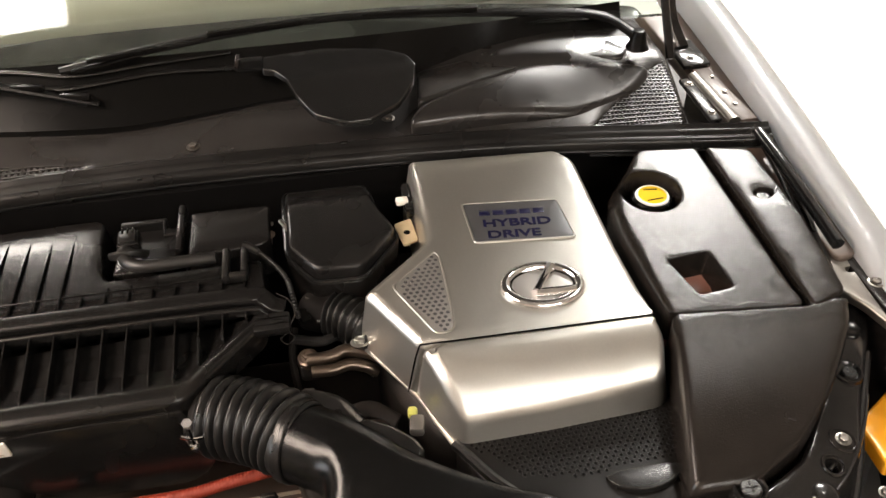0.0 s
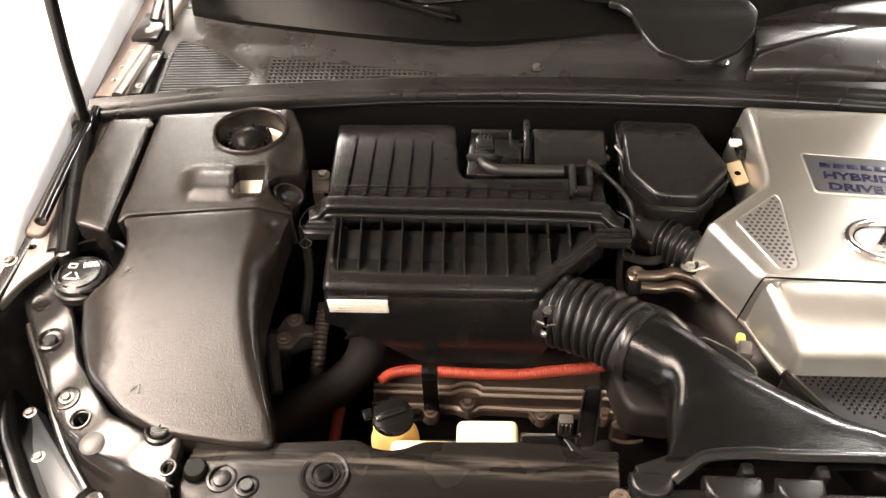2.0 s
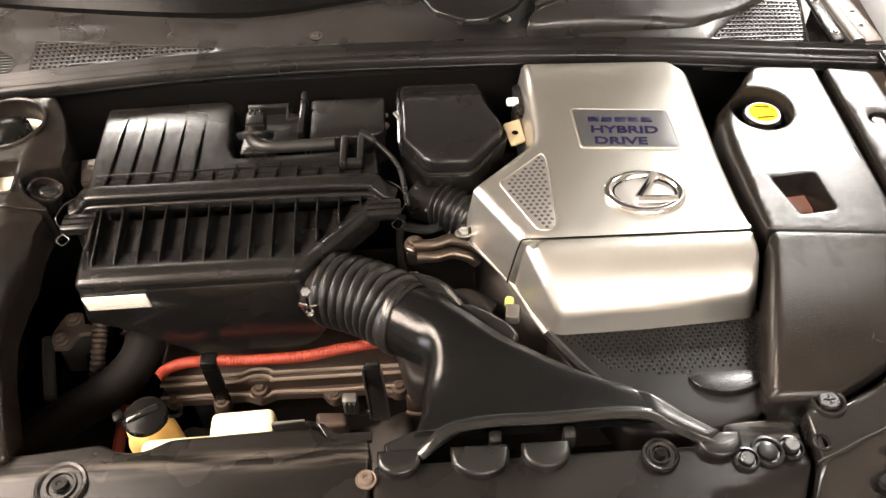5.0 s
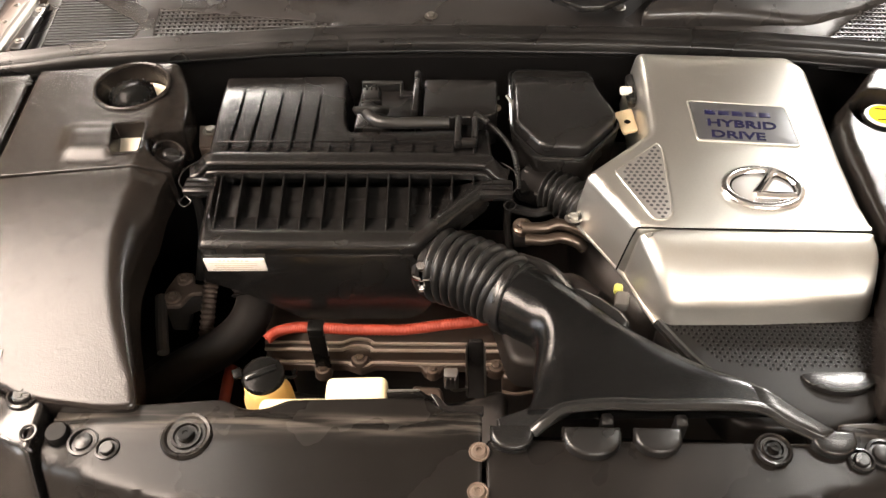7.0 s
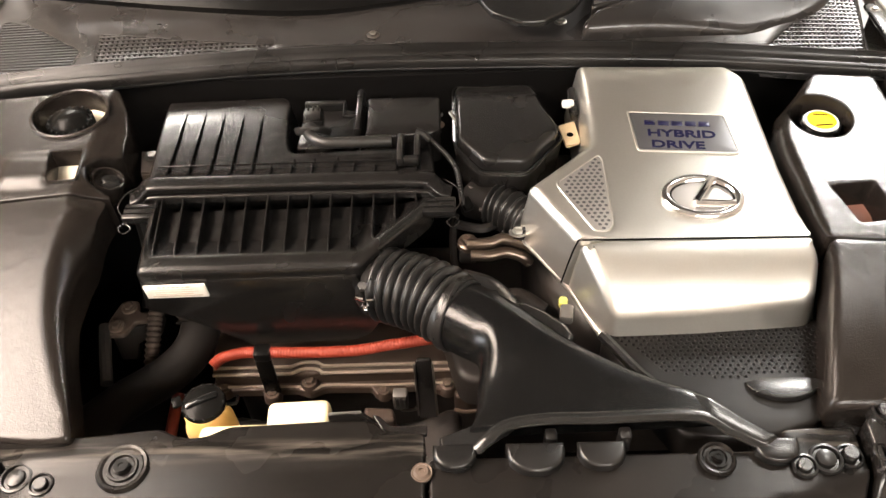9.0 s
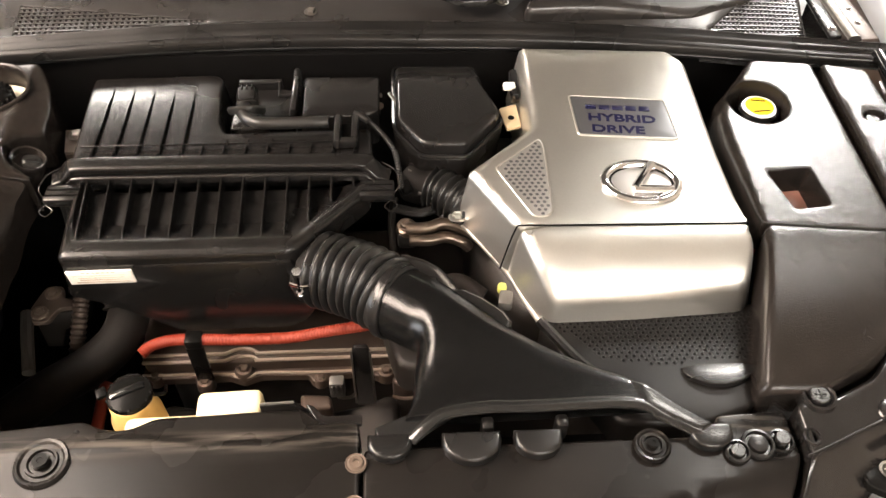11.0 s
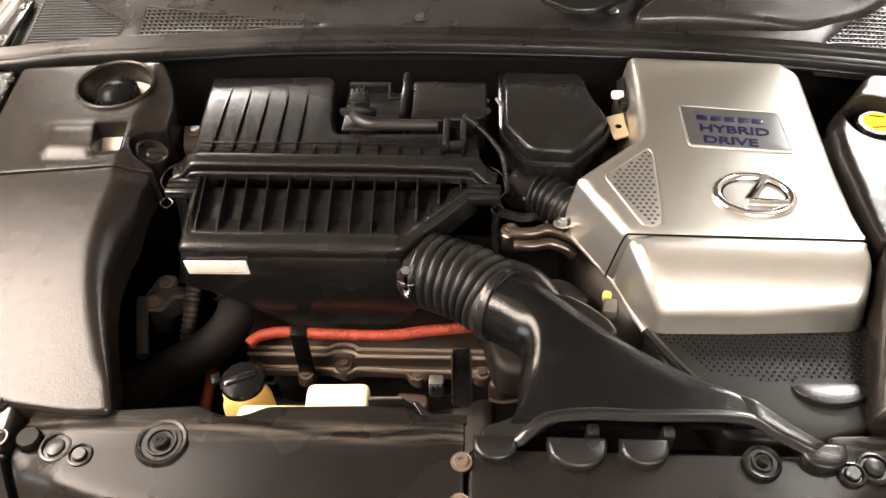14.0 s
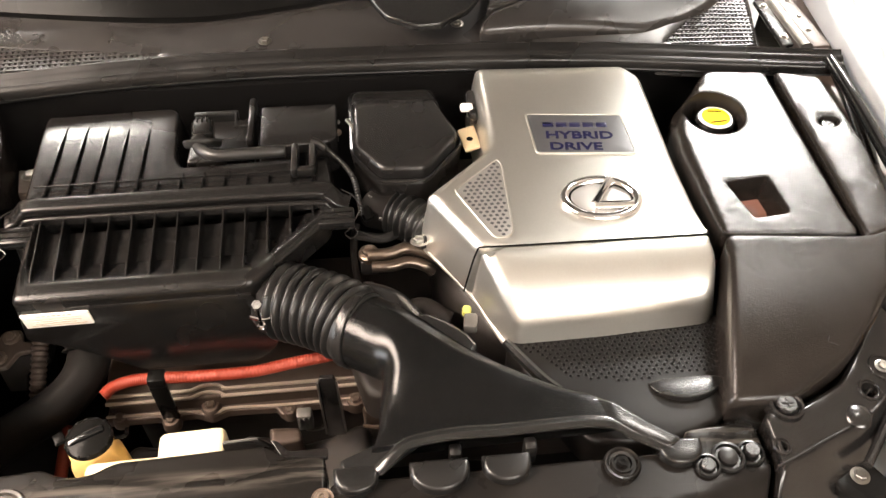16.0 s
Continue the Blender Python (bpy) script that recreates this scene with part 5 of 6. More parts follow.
for cx, cy, s in ((-0.388, -0.226, -1), (0.028, -0.230, 1)):
    ck = part("latch", block((cx, cy, ZB - 0.012), (0.046, 0.030, 0.014), 0.003), M_BLACK, ab, "latch with a wire loop")
    for dy in (-0.006, 0.005):
        part("latch_groove", block((cx, cy + dy, ZB - 0.0046), (0.042, 0.0016, 0.001), 0), M_DARK, ck)
    x0 = cx + s * 0.008
    part("wire_loop", tube([(x0, cy + 0.046, ZB - 0.002), (x0 + s * 0.016, cy + 0.028, ZB), (x0 + s * 0.022, cy + 0.004, ZB - 0.002), (x0 + s * 0.014, cy - 0.009, ZB - 0.010), (x0 + s * 0.010, cy - 0.016, ZB - 0.014), (x0 + s * 0.002, cy - 0.024, ZB - 0.016), (x0 + s * 0.010, cy - 0.032, ZB - 0.018), (x0 + s * 0.019, cy - 0.024, ZB - 0.016), (x0 + s * 0.011, cy - 0.014, ZB - 0.014)], 0.0009, segs=6), M_DARKM, ck)

# flow sensor pipe across the lid
sn = thing("sensor_pipe", (-0.12, -0.09, 0.98), "satin black plastic sensor pipe with its connector", "sensor")
part("pipe", tube([(-0.160, -0.078, 0.984), (-0.160, -0.098, 0.986), (-0.153, -0.114, 0.987), (-0.137, -0.123, 0.987), (-0.115, -0.1245, 0.987), (-0.08, -0.124, 0.987), (-0.040, -0.122, 0.986)], 0.0085, segs=16, rf=lambda s: 0.0125 - 0.004 * ease(s / 0.35)), M_RUBBER, sn)
part("connector", block((-0.157, -0.070, 0.986), (0.030, 0.036, 0.024), 0.005, (0, 0, 5)), M_BLACK, sn)
part("connector_top", block((-0.157, -0.071, 0.998), (0.022, 0.026, 0.006), 0.002, (0, 0, 5)), M_RUBBER, sn)
for dx in (-0.007, 0.0, 0.007):
    part("connector_rib", block((-0.157 + dx, -0.060, 0.999), (0.003, 0.014, 0.006), 0.001, (0, 0, 5)), M_BLACK, sn)
part("collar", tube([(-0.181, -0.088, 0.980), (-0.170, -0.099, 0.990), (-0.156, -0.101, 0.993), (-0.143, -0.098, 0.990), (-0.133, -0.090, 0.980)], 0.004, segs=8, flat=1.6), M_RUBBER, sn)
hd = part("holder", block((-0.0265, -0.138, 0.982), (0.009, 0.058, 0.016), 0.003), M_BLACK, sn)
part("holder_prong", block((-0.0025, -0.134, 0.982), (0.009, 0.046, 0.016), 0.003), M_BLACK, hd)
part("holder_bridge", block((-0.0145, -0.160, 0.980), (0.030, 0.010, 0.014), 0.003), M_BLACK, hd)
part("holder_slot", block((-0.0145, -0.136, 0.972), (0.016, 0.042, 0.008), 0.002), M_DARK, hd)
cd = thing("wire_conduit", (0.05, -0.15, 0.95), "black corrugated wiring conduit", "conduit")
part("corrugated_tube", tube([(0.012, -0.112, 0.981), (0.022, -0.122, 0.979), (0.040, -0.146, 0.975), (0.052, -0.172, 0.973), (0.057, -0.197, 0.965), (0.060, -0.205, 0.935)], 0.004, n=60, segs=10, rf=lambda s: 0.0036 + 0.0007 * math.sin(s * 2 * math.pi * 36)), M_BLACK, cd, angle=80)
part("end_sleeve", tube([(-0.004, -0.104, 0.984), (0.006, -0.108, 0.983), (0.016, -0.116, 0.980)], 0.007, n=3, segs=10, rf=lambda s: 0.0078 - 0.0035 * s), M_RUBBER, cd)
part("plug", block((0.066, -0.192, 0.922), (0.014, 0.020, 0.014), 0.003, (20, 0, 25)), M_CAPK, cd)
part("plug_clip", tube([(0.070, -0.158, 0.925), (0.074, -0.166, 0.928), (0.080, -0.163, 0.926), (0.082, -0.152, 0.922)], 0.0022, segs=8), M_ZINC, cd, "small bright wire clip")
part("plug_clip", block((0.089, -0.203, 0.921), (0.012, 0.007, 0.004), 0.0015, (0, 0, -20)), M_ZINC, cd, "small bright wire clip")

# ---- intake: resonator, hoses and duct ----
rs = thing("resonator_box", (0.125, -0.09, 0.93), "smooth black plastic intake resonator box", "intake box")
ro = [(0.050, 0.030), (0.176, 0.026), (0.184, -0.030), (0.209, -0.103), (0.153, -0.176), (0.088, -0.172), (0.052, -0.115)]


def grown(k):
    return [(0.126 + (x - 0.126) * k, -0.085 + (y + 0.085) * k) for x, y in ro]


part("cap", shell(grown(0.955), lambda x, y: 0.984 - 0.012 * ease((y + 0.022) / 0.03), 0.024, 0.007, 0.012, grid=0.012, rings=4), M_BLACK, rs)
part("base", shell(grown(1.03), 0.962, 0.07, 0.004, 0.012, draft=-0.006), M_BOX, rs)
rr_ = rounded(grown(1.0), 0.012)
part("rim", tube([(p.x, p.y, 0.9635) for p in rr_ + rr_[:1]], 0.0035, n=1, segs=8), M_GLOSS, rs, "glossy moulded rim")
sh = thing("throttle_hose", (0.13, -0.23, 0.9), "finely ribbed black rubber throttle hose", "hose")
part("bellows", tube([(0.105, -0.185, 0.912), (0.125, -0.200, 0.915), (0.150, -0.222, 0.915), (0.185, -0.255, 0.91)], 0.03, n=36, segs=24, rf=lambda s: 0.0300 + 0.0034 * math.sin(s * 2 * math.pi * 8)), M_RUBBER, sh, angle=80)
part("cuff", tube([(0.075, -0.160, 0.900), (0.095, -0.177, 0.908), (0.110, -0.189, 0.913)], 0.028, segs=20), M_HOSE, sh)

ih = thing("intake_hose", (0.0, -0.36, 0.9), "ribbed black rubber intake hose with a wire clamp", "hose")
A, B = Vector((-0.058, -0.317, 0.901)), Vector((0.054, -0.389, 0.915))


def bel(s):
    """Radius of the bellows: narrow crests with deep folds between them."""
    if s < 0.07 or s > 0.88:
        return 0.0435 if s < 0.07 else 0.0480
    w = (s - 0.07) / 0.81 * 8 % 1
    return 0.0440 + 0.0080 * ease(1 - abs(2 * w - 1)) ** 0.45


part("bellows", tube([A, A.lerp(B, 0.33) + Vector((0.003, 0.003, 0.003)), A.lerp(B, 0.66) + Vector((0.004, 0.004, 0.004)), B], 0.05, n=42, segs=40, rf=bel), M_RUBBER, ih, angle=80)
ax = (B - A).normalized()
for p, k in ((A.lerp(B, 0.07), 0.92), (A.lerp(B, 0.95), 1.0)):
    part("clamp_band", lathe([(r * k, h) for r, h in ((0.046, -0.007), (0.0500, -0.007), (0.0510, -0.004), (0.0500, 0.0), (0.0510, 0.004), (0.0500, 0.007), (0.046, 0.007))], p, ax, 40), M_HOSE if k < 1 else M_BLACK, ih)
cl = part("clamp_screw", tube([(-0.070, -0.372, 0.912), (-0.069, -0.375, 0.960)], 0.0030, n=2, segs=8), M_CHROME, ih, "steel clamp screw")
part("wing", tube([(-0.081, -0.375, 0.941), (-0.066, -0.374, 0.932), (-0.050, -0.364, 0.924)], 0.0024, n=2, segs=8), M_CHROME, cl)
part("screw_head", lathe([(0, 0.004), (0.0062, 0.004), (0.0062, -0.004), (0, -0.004)], (-0.069, -0.375, 0.961), (0.1, -0.3, 1), 6), M_CHROME, cl)
part("nut", lathe([(0, 0.004), (0.0056, 0.004), (0.0056, -0.004), (0, -0.004)], (-0.070, -0.372, 0.915), (0.1, -0.3, 1), 6), M_CHROME, cl)

du = thing("intake_duct", (0.2, -0.5, 0.9), "glossy black plastic air intake duct", "air duct")
# the round end blends into the flat scoop: sections from circle to wide slot
def station(l, r, top, h, e, low=0.0):
    """Edges of a section, its top, half height, squareness and depth under the middle."""
    l, r = Vector((*l, 0)), Vector((*r, 0))
    return ((l + r) / 2 + Vector((0, 0, top - h)), (r - l) / 2, h, e, low or h)


W = [
    station((0.021, -0.424), (0.068, -0.344), 0.961, 0.0465, 2.0),
    station((0.046, -0.441), (0.093, -0.360), 0.962, 0.0465, 2.0),
    station((0.066, -0.456), (0.113, -0.375), 0.962, 0.0465, 2.0, 0.036),
    station((0.0735, -0.471), (0.141, -0.401), 0.9615, 0.0450, 2.10, 0.016),
    station((0.0725, -0.493), (0.184, -0.443), 0.958, 0.0375, 2.3, 0.012),
    station((0.070, -0.512), (0.238, -0.482), 0.953, 0.0300, 2.7, 0.012),
    station((0.069, -0.536), (0.286, -0.510), 0.950, 0.0220, 3.2),
    station((0.066, -0.555), (0.322, -0.530), 0.949, 0.0150, 4.8),
    station((0.060, -0.570), (0.356, -0.562), 0.948, 0.0120, 5.0),
]


def blend(a, b, c, d, t):
    return 0.5 * (2 * b + (c - a) * t + (2 * a - 5 * b + 4 * c - d) * t * t + (3 * b - a - 3 * c + d) * t ** 3)


NS = 56
bm = bmesh.new()
prev = None
for i in range(len(W) - 1):
    q = [W[max(0, i - 1)], W[i], W[i + 1], W[min(len(W) - 1, i + 2)]]
    for k in range(7 if i == len(W) - 2 else 6):
        c, w, h, e, low = (blend(*[p[j] for p in q], k / 6) for j in range(5))
        ring = []
        for m in range(NS):
            a = 2 * math.pi * m / NS
            cx, cz = math.cos(a), math.sin(a)
            ring.append(bm.verts.new(c + w * math.copysign(abs(cx) ** (2 / e), cx) + Vector((0, 0, (h if cz > 0 else low) * math.copysign(abs(cz) ** (2 / e), cz)))))
        if prev:
            for m in range(NS):
                bm.faces.new((prev[m], prev[(m + 1) % NS], ring[(m + 1) % NS], ring[m]))
        prev = ring
bmesh.ops.solidify(bm, geom=bm.faces[:], thickness=0.002)
part("duct_body", bm, M_DUCT, du, angle=60)
part("tube_collar", lathe([(0.0455, -0.006), (0.0490, -0.006), (0.0500, -0.002), (0.0490, 0.003), (0.0465, 0.004)], W[0][0] + ax * 0.004, ax, 44), M_BLACK, du)
part("front_lip", tube([(0.066, -0.592, 0.936), (0.080, -0.583, 0.943), (0.102, -0.568, 0.948), (0.15, -0.563, 0.950), (0.20, -0.563, 0.949), (0.310, -0.560, 0.945), (0.345, -0.577, 0.941), (0.384, -0.597, 0.936)], 0.0075, segs=12, flat=0.55), M_DUCT, du, "rolled front lip")
part("side_ear", shell([(0.026, -0.574), (0.068, -0.560), (0.108, -0.545), (0.112, -0.566), (0.088, -0.580), (0.070, -0.592), (0.029, -0.594)], lambda x, y: 0.934 + 0.14 * max(0, min(0.1, x - 0.03)), 0.012, 0.003, 0.003, grid=0.01), M_DUCT, du)
part("side_ear", shell([(0.270, -0.512), (0.300, -0.522), (0.333, -0.538), (0.364, -0.563), (0.398, -0.586), (0.380, -0.598), (0.353, -0.584), (0.326, -0.566), (0.290, -0.556), (0.270, -0.555)], lambda x, y: 0.9484 - 0.10 * max(0, x - 0.328) - 0.006 * ease((0.332 - x) / 0.05), 0.014, 0.006, 0.006, grid=0.008, rings=4), M_DUCT, du)
for vx in (0.150, 0.232):
    part("mouth_rib", block((vx, -0.574, 0.920), (0.014, 0.016, 0.034), 0.004), M_BLACK, du)
part("side_leaf", shell([(0.096, -0.395), (0.112, -0.384), (0.134, -0.382), (0.160, -0.397), (0.183, -0.417), (0.192, -0.434), (0.188, -0.446), (0.172, -0.450), (0.145, -0.44), (0.112, -0.415)], lambda x, y: 0.934 - 0.05 * abs(x - 0.14), 0.03, 0.006, 0.004, grid=0.008, rings=4), M_DUCT, du, "rounded side chamber")
plug = thing("sensor_plug", (0.187, -0.375, 0.9), "small grey plug with a yellow-green tip", "plug")
part("plug_body", block((0.190, -0.383, 0.905), (0.018, 0.024, 0.016), 0.004, (0, 0, -10)), M_ZINC, plug)
part("tip", block((0.187, -0.366, 0.908), (0.012, 0.014, 0.012), 0.004, (0, 0, -10)), M_GREEN, plug)

# ---- panel over the radiator ----
rp = thing("radiator_panel", (0, -0.6, 0.92), "dusty black plastic panel over the radiator", "panel")


def zp(x, y):
    yb = -0.578 + 0.014 * ease((x + 0.06) / 0.06)
    return 0.930 - rail_fold(-0.710 + 0.35 * x * x - y) - 0.008 * ease((abs(x) - 0.42) / 0.06) - 0.002 * ease((y - yb) / 0.007) + 0.0025 * ease((y - yb + 0.022) / 0.008) * ease((yb + 0.002 - y) / 0.005)


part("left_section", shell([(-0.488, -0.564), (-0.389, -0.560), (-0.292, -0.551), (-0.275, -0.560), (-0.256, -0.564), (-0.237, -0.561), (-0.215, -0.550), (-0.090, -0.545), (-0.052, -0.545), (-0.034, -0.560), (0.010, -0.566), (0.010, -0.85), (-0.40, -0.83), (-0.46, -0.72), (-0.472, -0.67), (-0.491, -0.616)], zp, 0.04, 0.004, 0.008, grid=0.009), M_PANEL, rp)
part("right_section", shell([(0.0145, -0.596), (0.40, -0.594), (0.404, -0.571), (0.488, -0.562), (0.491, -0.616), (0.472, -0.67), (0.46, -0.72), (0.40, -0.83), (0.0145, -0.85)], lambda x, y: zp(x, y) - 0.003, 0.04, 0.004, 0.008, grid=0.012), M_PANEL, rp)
def stud(x, y, r, h, parent, material, name="plug", label=""):
    return part(name, lathe([(0, h), (r * 0.80, h), (r * 0.95, h * 0.75), (r, h * 0.3), (r * 1.08, -0.004)], (x, y, zp(x, y)), segs=28), material, parent, label)


for bx, by, k in ((-0.322, -0.602, 0.80), (0.326, -0.606, 0.55)):
    z = zp(bx, by) + 0.003
    bs = part("bonnet_stop", lathe([(0.037 * k, -0.002), (0.034 * k, 0.002), (0.030 * k, 0.0015), (0.027 * k, -0.001), (0.022 * k, -0.001), (0.021 * k, 0.002), (0.018 * k, 0.002), (0.016 * k, -0.001), (0.012 * k, -0.001), (0.011 * k, 0.003), (0, 0.003)], (bx, by, z), segs=32), M_PANEL, rp, "round rubber bonnet stop")
    part("stop_core", lathe([(0.010 * k, 0.0035), (0.010 * k, 0.006), (0.004 * k, 0.006), (0.003 * k, 0.005), (0, 0.005)], (bx, by, z), segs=20), M_CAPK, bs)
for bx, by, r, h in ((-0.473, -0.600, 0.0145, 0.011), (-0.439, -0.610, 0.0175, 0.003), (-0.408, -0.619, 0.0135, 0.004), (0.443, -0.607, 0.0175, 0.003), (0.471, -0.602, 0.0145, 0.009), (0.417, -0.616, 0.0135, 0.004)):
    if h > 0.01:
        stud(bx, by, r, h, rp, M_CAPK)
    else:
        part("plug", lathe([(0, h), (r * 0.50, h), (r * 0.58, h * 0.8), (r * 0.62, -0.002), (r * 0.78, -0.002), (r * 0.84, 0.002), (r, 0.0015), (r * 1.06, -0.002)], (bx, by, zp(bx, by) + 0.001), segs=28), M_BLACK, rp)
for bx, w in ((0.043, 0.024), (0.131, 0.032), (0.203, 0.026), (0.392, 0.024)):
    pts = [Vector((bx + w * math.cos(a), -0.596 + w * 0.78 * math.sin(a))) for a in [math.pi + math.pi * k / 14 for k in range(15)]]
    pts += [Vector((bx + w, -0.585)), Vector((bx - w, -0.585))]
    part("boss", shell(pts, 0.940, 0.02, 0.005, 0.0, grid=0.02), M_BLACK, rp, "half-round moulded boss")
sc = part("screw", lathe([(0.0120, -0.001), (0.0112, 0.0012), (0.0092, 0.0008), (0.0076, 0.0035), (0.0070, 0.0045), (0.0034, 0.0045), (0.0028, 0.0020), (0, 0.0020)], (0.007, -0.614, 0.930), segs=24), M_CAST, rp, "grey screw with a washer")
part("screw", lathe([(0.0120, -0.001), (0.0112, 0.0012), (0.0092, 0.0008), (0.0076, 0.0035), (0.0070, 0.0045), (0.0034, 0.0045), (0.0028, 0.0020), (0, 0.0020)], (0.006, -0.661, zp(0.006, -0.661)), segs=24), M_CAST, rp, "grey screw with a washer")
part("latch_plate", shell([(-0.052, -0.536), (-0.044, -0.537), (-0.030, -0.551), (0.012, -0.551), (0.012, -0.563), (-0.036, -0.562)], lambda x, y: 0.922 + 0.05 * max(0.0, -0.03 - x), 0.006, 0.0015, 0.003), M_DARKM, rp, "worn bare metal latch plate")
part("edge_fin", wall_prism([(-0.100, 0.915), (-0.100, 0.938), (-0.062, 0.940), (-0.048, 0.922), (-0.048, 0.912)], "y", -0.546, -0.542, 0.001), M_PANEL, rp)
part("edge_fin_top", tube([(-0.098, -0.544, 0.9395), (-0.062, -0.544, 0.9415)], 0.0015, n=2, segs=6), M_ZINC, rp)

# ---- coolant tank ----
ct = thing("coolant_tank", (-0.25, -0.52, 0.8), "yellowed plastic coolant tank with a black cap", "tank")
part("tank_body", shell([(-0.256, -0.535), (-0.095, -0.532), (-0.09, -0.58), (-0.256, -0.58)], 0.906, 0.12, 0.006, 0.01), M_CREAM, ct)
part("filler_neck", lathe([(0.031, -0.06), (0.030, -0.022), (0.0255, -0.008), (0.0245, 0.010), (0.023, 0.012), (0, 0.012)], (-0.256, -0.512, 0.895)), M_YELLOW, ct)
part("raised_end", shell([(-0.178, -0.509), (-0.104, -0.506), (-0.102, -0.56), (-0.176, -0.56)], 0.9135, 0.06, 0.007, 0.010), M_CREAM, ct)
cp = part("cap", lathe([(0, 0.010), (0.021, 0.010), (0.025, 0.008), (0.0265, 0.003), (0.025, -0.003), (0, -0.003)], (-0.256, -0.508, 0.906)), M_CAPK, ct, "black pressure cap")
part("cap_grip", block((-0.258, -0.507, 0.916), (0.040, 0.010, 0.006), 0.003, (0, 0, 25)), M_GLOSS, cp)
for k in range(14):
    a = 2 * math.pi * k / 14
    part("cap_knob", block((-0.256 + 0.0245 * math.cos(a), -0.508 + 0.0245 * math.sin(a), 0.911), (0.004, 0.004, 0.008), 0.0015, (0, 0, math.degrees(a))), M_CAPK, cp)
part("cap_tab", block((-0.287, -0.508, 0.914), (0.012, 0.014, 0.006), 0.002, (0, 0, 25)), M_CAPK, cp)
part("cap_clip", tube([(-0.232, -0.503, 0.90), (-0.222, -0.498, 0.895), (-0.224, -0.485, 0.888)], 0.0025, segs=8), M_CAPK, ct)

# ---- engine ----
en = thing("engine", (-0.1, -0.25, 0.5), "dirty cast aluminium engine with a ribbed valve cover", "engine")
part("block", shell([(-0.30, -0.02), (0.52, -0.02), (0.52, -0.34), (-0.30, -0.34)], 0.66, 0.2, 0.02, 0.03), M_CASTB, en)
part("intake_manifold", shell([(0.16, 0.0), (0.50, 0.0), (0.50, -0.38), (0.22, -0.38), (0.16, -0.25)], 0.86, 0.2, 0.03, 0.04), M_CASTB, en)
vcv = part("valve_cover", shell([(-0.325, -0.235), (0.085, -0.225), (0.105, -0.30), (0.095, -0.352), (-0.318, -0.356)], lambda x, y: 0.744 + 0.4 * min(0, y + 0.340), 0.05, 0.006, 0.02, grid=0.015), M_CASTV, en, "brownish cast valve cover with ridges")
part("cover_flange", shell([(-0.325, -0.23), (0.09, -0.22), (0.10, -0.362), (0.06, -0.366), (0.045, -0.372), (0.031, -0.374), (0.017, -0.372), (0.005, -0.365), (-0.045, -0.366), (-0.052, -0.378), (-0.074, -0.378), (-0.081, -0.366), (-0.148, -0.364), (-0.172, -0.374), (-0.197, -0.364), (-0.215, -0.366), (-0.218, -0.382), (-0.238, -0.382), (-0.242, -0.366), (-0.318, -0.366)], 0.719, 0.014, 0.003, 0.004), M_CASTV, en)
for yy, zz in ((-0.3435, 0.7455), (-0.3530, 0.7415)):
    part("ridge", tube([(-0.315, yy, zz), (-0.21, yy, zz), (-0.197, yy + 0.001, zz), (-0.186, yy + 0.006, zz), (-0.173, yy + 0.008, zz), (-0.160, yy + 0.006, zz), (-0.150, yy, zz), (-0.135, yy, zz), (0.09, yy + 0.001, zz)], 0.0027, n=3, segs=8), M_CASTL, vcv, "bare bright ridge")
part("flange_edge", tube([(-0.318, -0.361, 0.722), (-0.20, -0.362, 0.722), (-0.186, -0.366, 0.722), (-0.173, -0.370, 0.722), (-0.160, -0.366, 0.722), (-0.148, -0.361, 0.722), (-0.085, -0.363, 0.722), (-0.04, -0.363, 0.722), (0.08, -0.361, 0.722)], 0.0022, n=3, segs=6), M_CASTL, vcv, "bare bright edge")
for bx, by, bz, sc_ in ((-0.173, -0.358, 0.728, 1.0), (-0.228, -0.372, 0.720, 0.9), (-0.063, -0.371, 0.720, 0.75), (0.031, -0.363, 0.720, 1.0), (-0.30, -0.361, 0.720, 0.8)):
    part("bolt_boss", lathe([(0, 0.006), (0.011 * sc_, 0.006), (0.014 * sc_, 0.002), (0.015 * sc_, -0.01)], (bx, by, bz - 0.005), segs=20), M_CASTV, en)
    piece("bolt", ME_BOLT_DARK, en, pose(bx, by, bz) @ Matrix.Scale(sc_ * 0.85, 4))
part("cable_bracket", wall_prism([(-0.238, 0.72), (-0.238, 0.80), (-0.215, 0.80), (-0.215, 0.72)], "y", -0.372, -0.366, 0.001), M_CAPK, en)
part("strap", block((-0.227, -0.361, 0.8060), (0.024, 0.022, 0.020), 0.004), M_CAPK, en)
part("side_bracket", wall_prism([(-0.012, 0.69), (-0.012, 0.82), (-0.008, 0.835), (0.010, 0.835), (0.014, 0.82), (0.016, 0.69)], "y", -0.402, -0.395, 0.002), M_DARKM, en, "black painted bracket")
part("bracket_edge", tube([(-0.0115, -0.403, 0.83), (-0.012, -0.403, 0.70)], 0.0015, n=2, segs=6), M_STEEL, en)
part("bracket_edge", tube([(0.0135, -0.403, 0.83), (0.0155, -0.403, 0.70)], 0.0015, n=2, segs=6), M_STEEL, en)
part("bracket_foot", tube([(-0.034, -0.421, 0.747), (-0.026, -0.421, 0.743), (-0.013, -0.421, 0.747), (-0.012, -0.421, 0.752)], 0.0025, n=2, segs=6), M_STEEL, en, "bright wire clip")
plugb = part("connector", block((-0.033, -0.42, 0.772), (0.020, 0.016, 0.034), 0.003), M_ZINC, en, "grey ribbed connector")
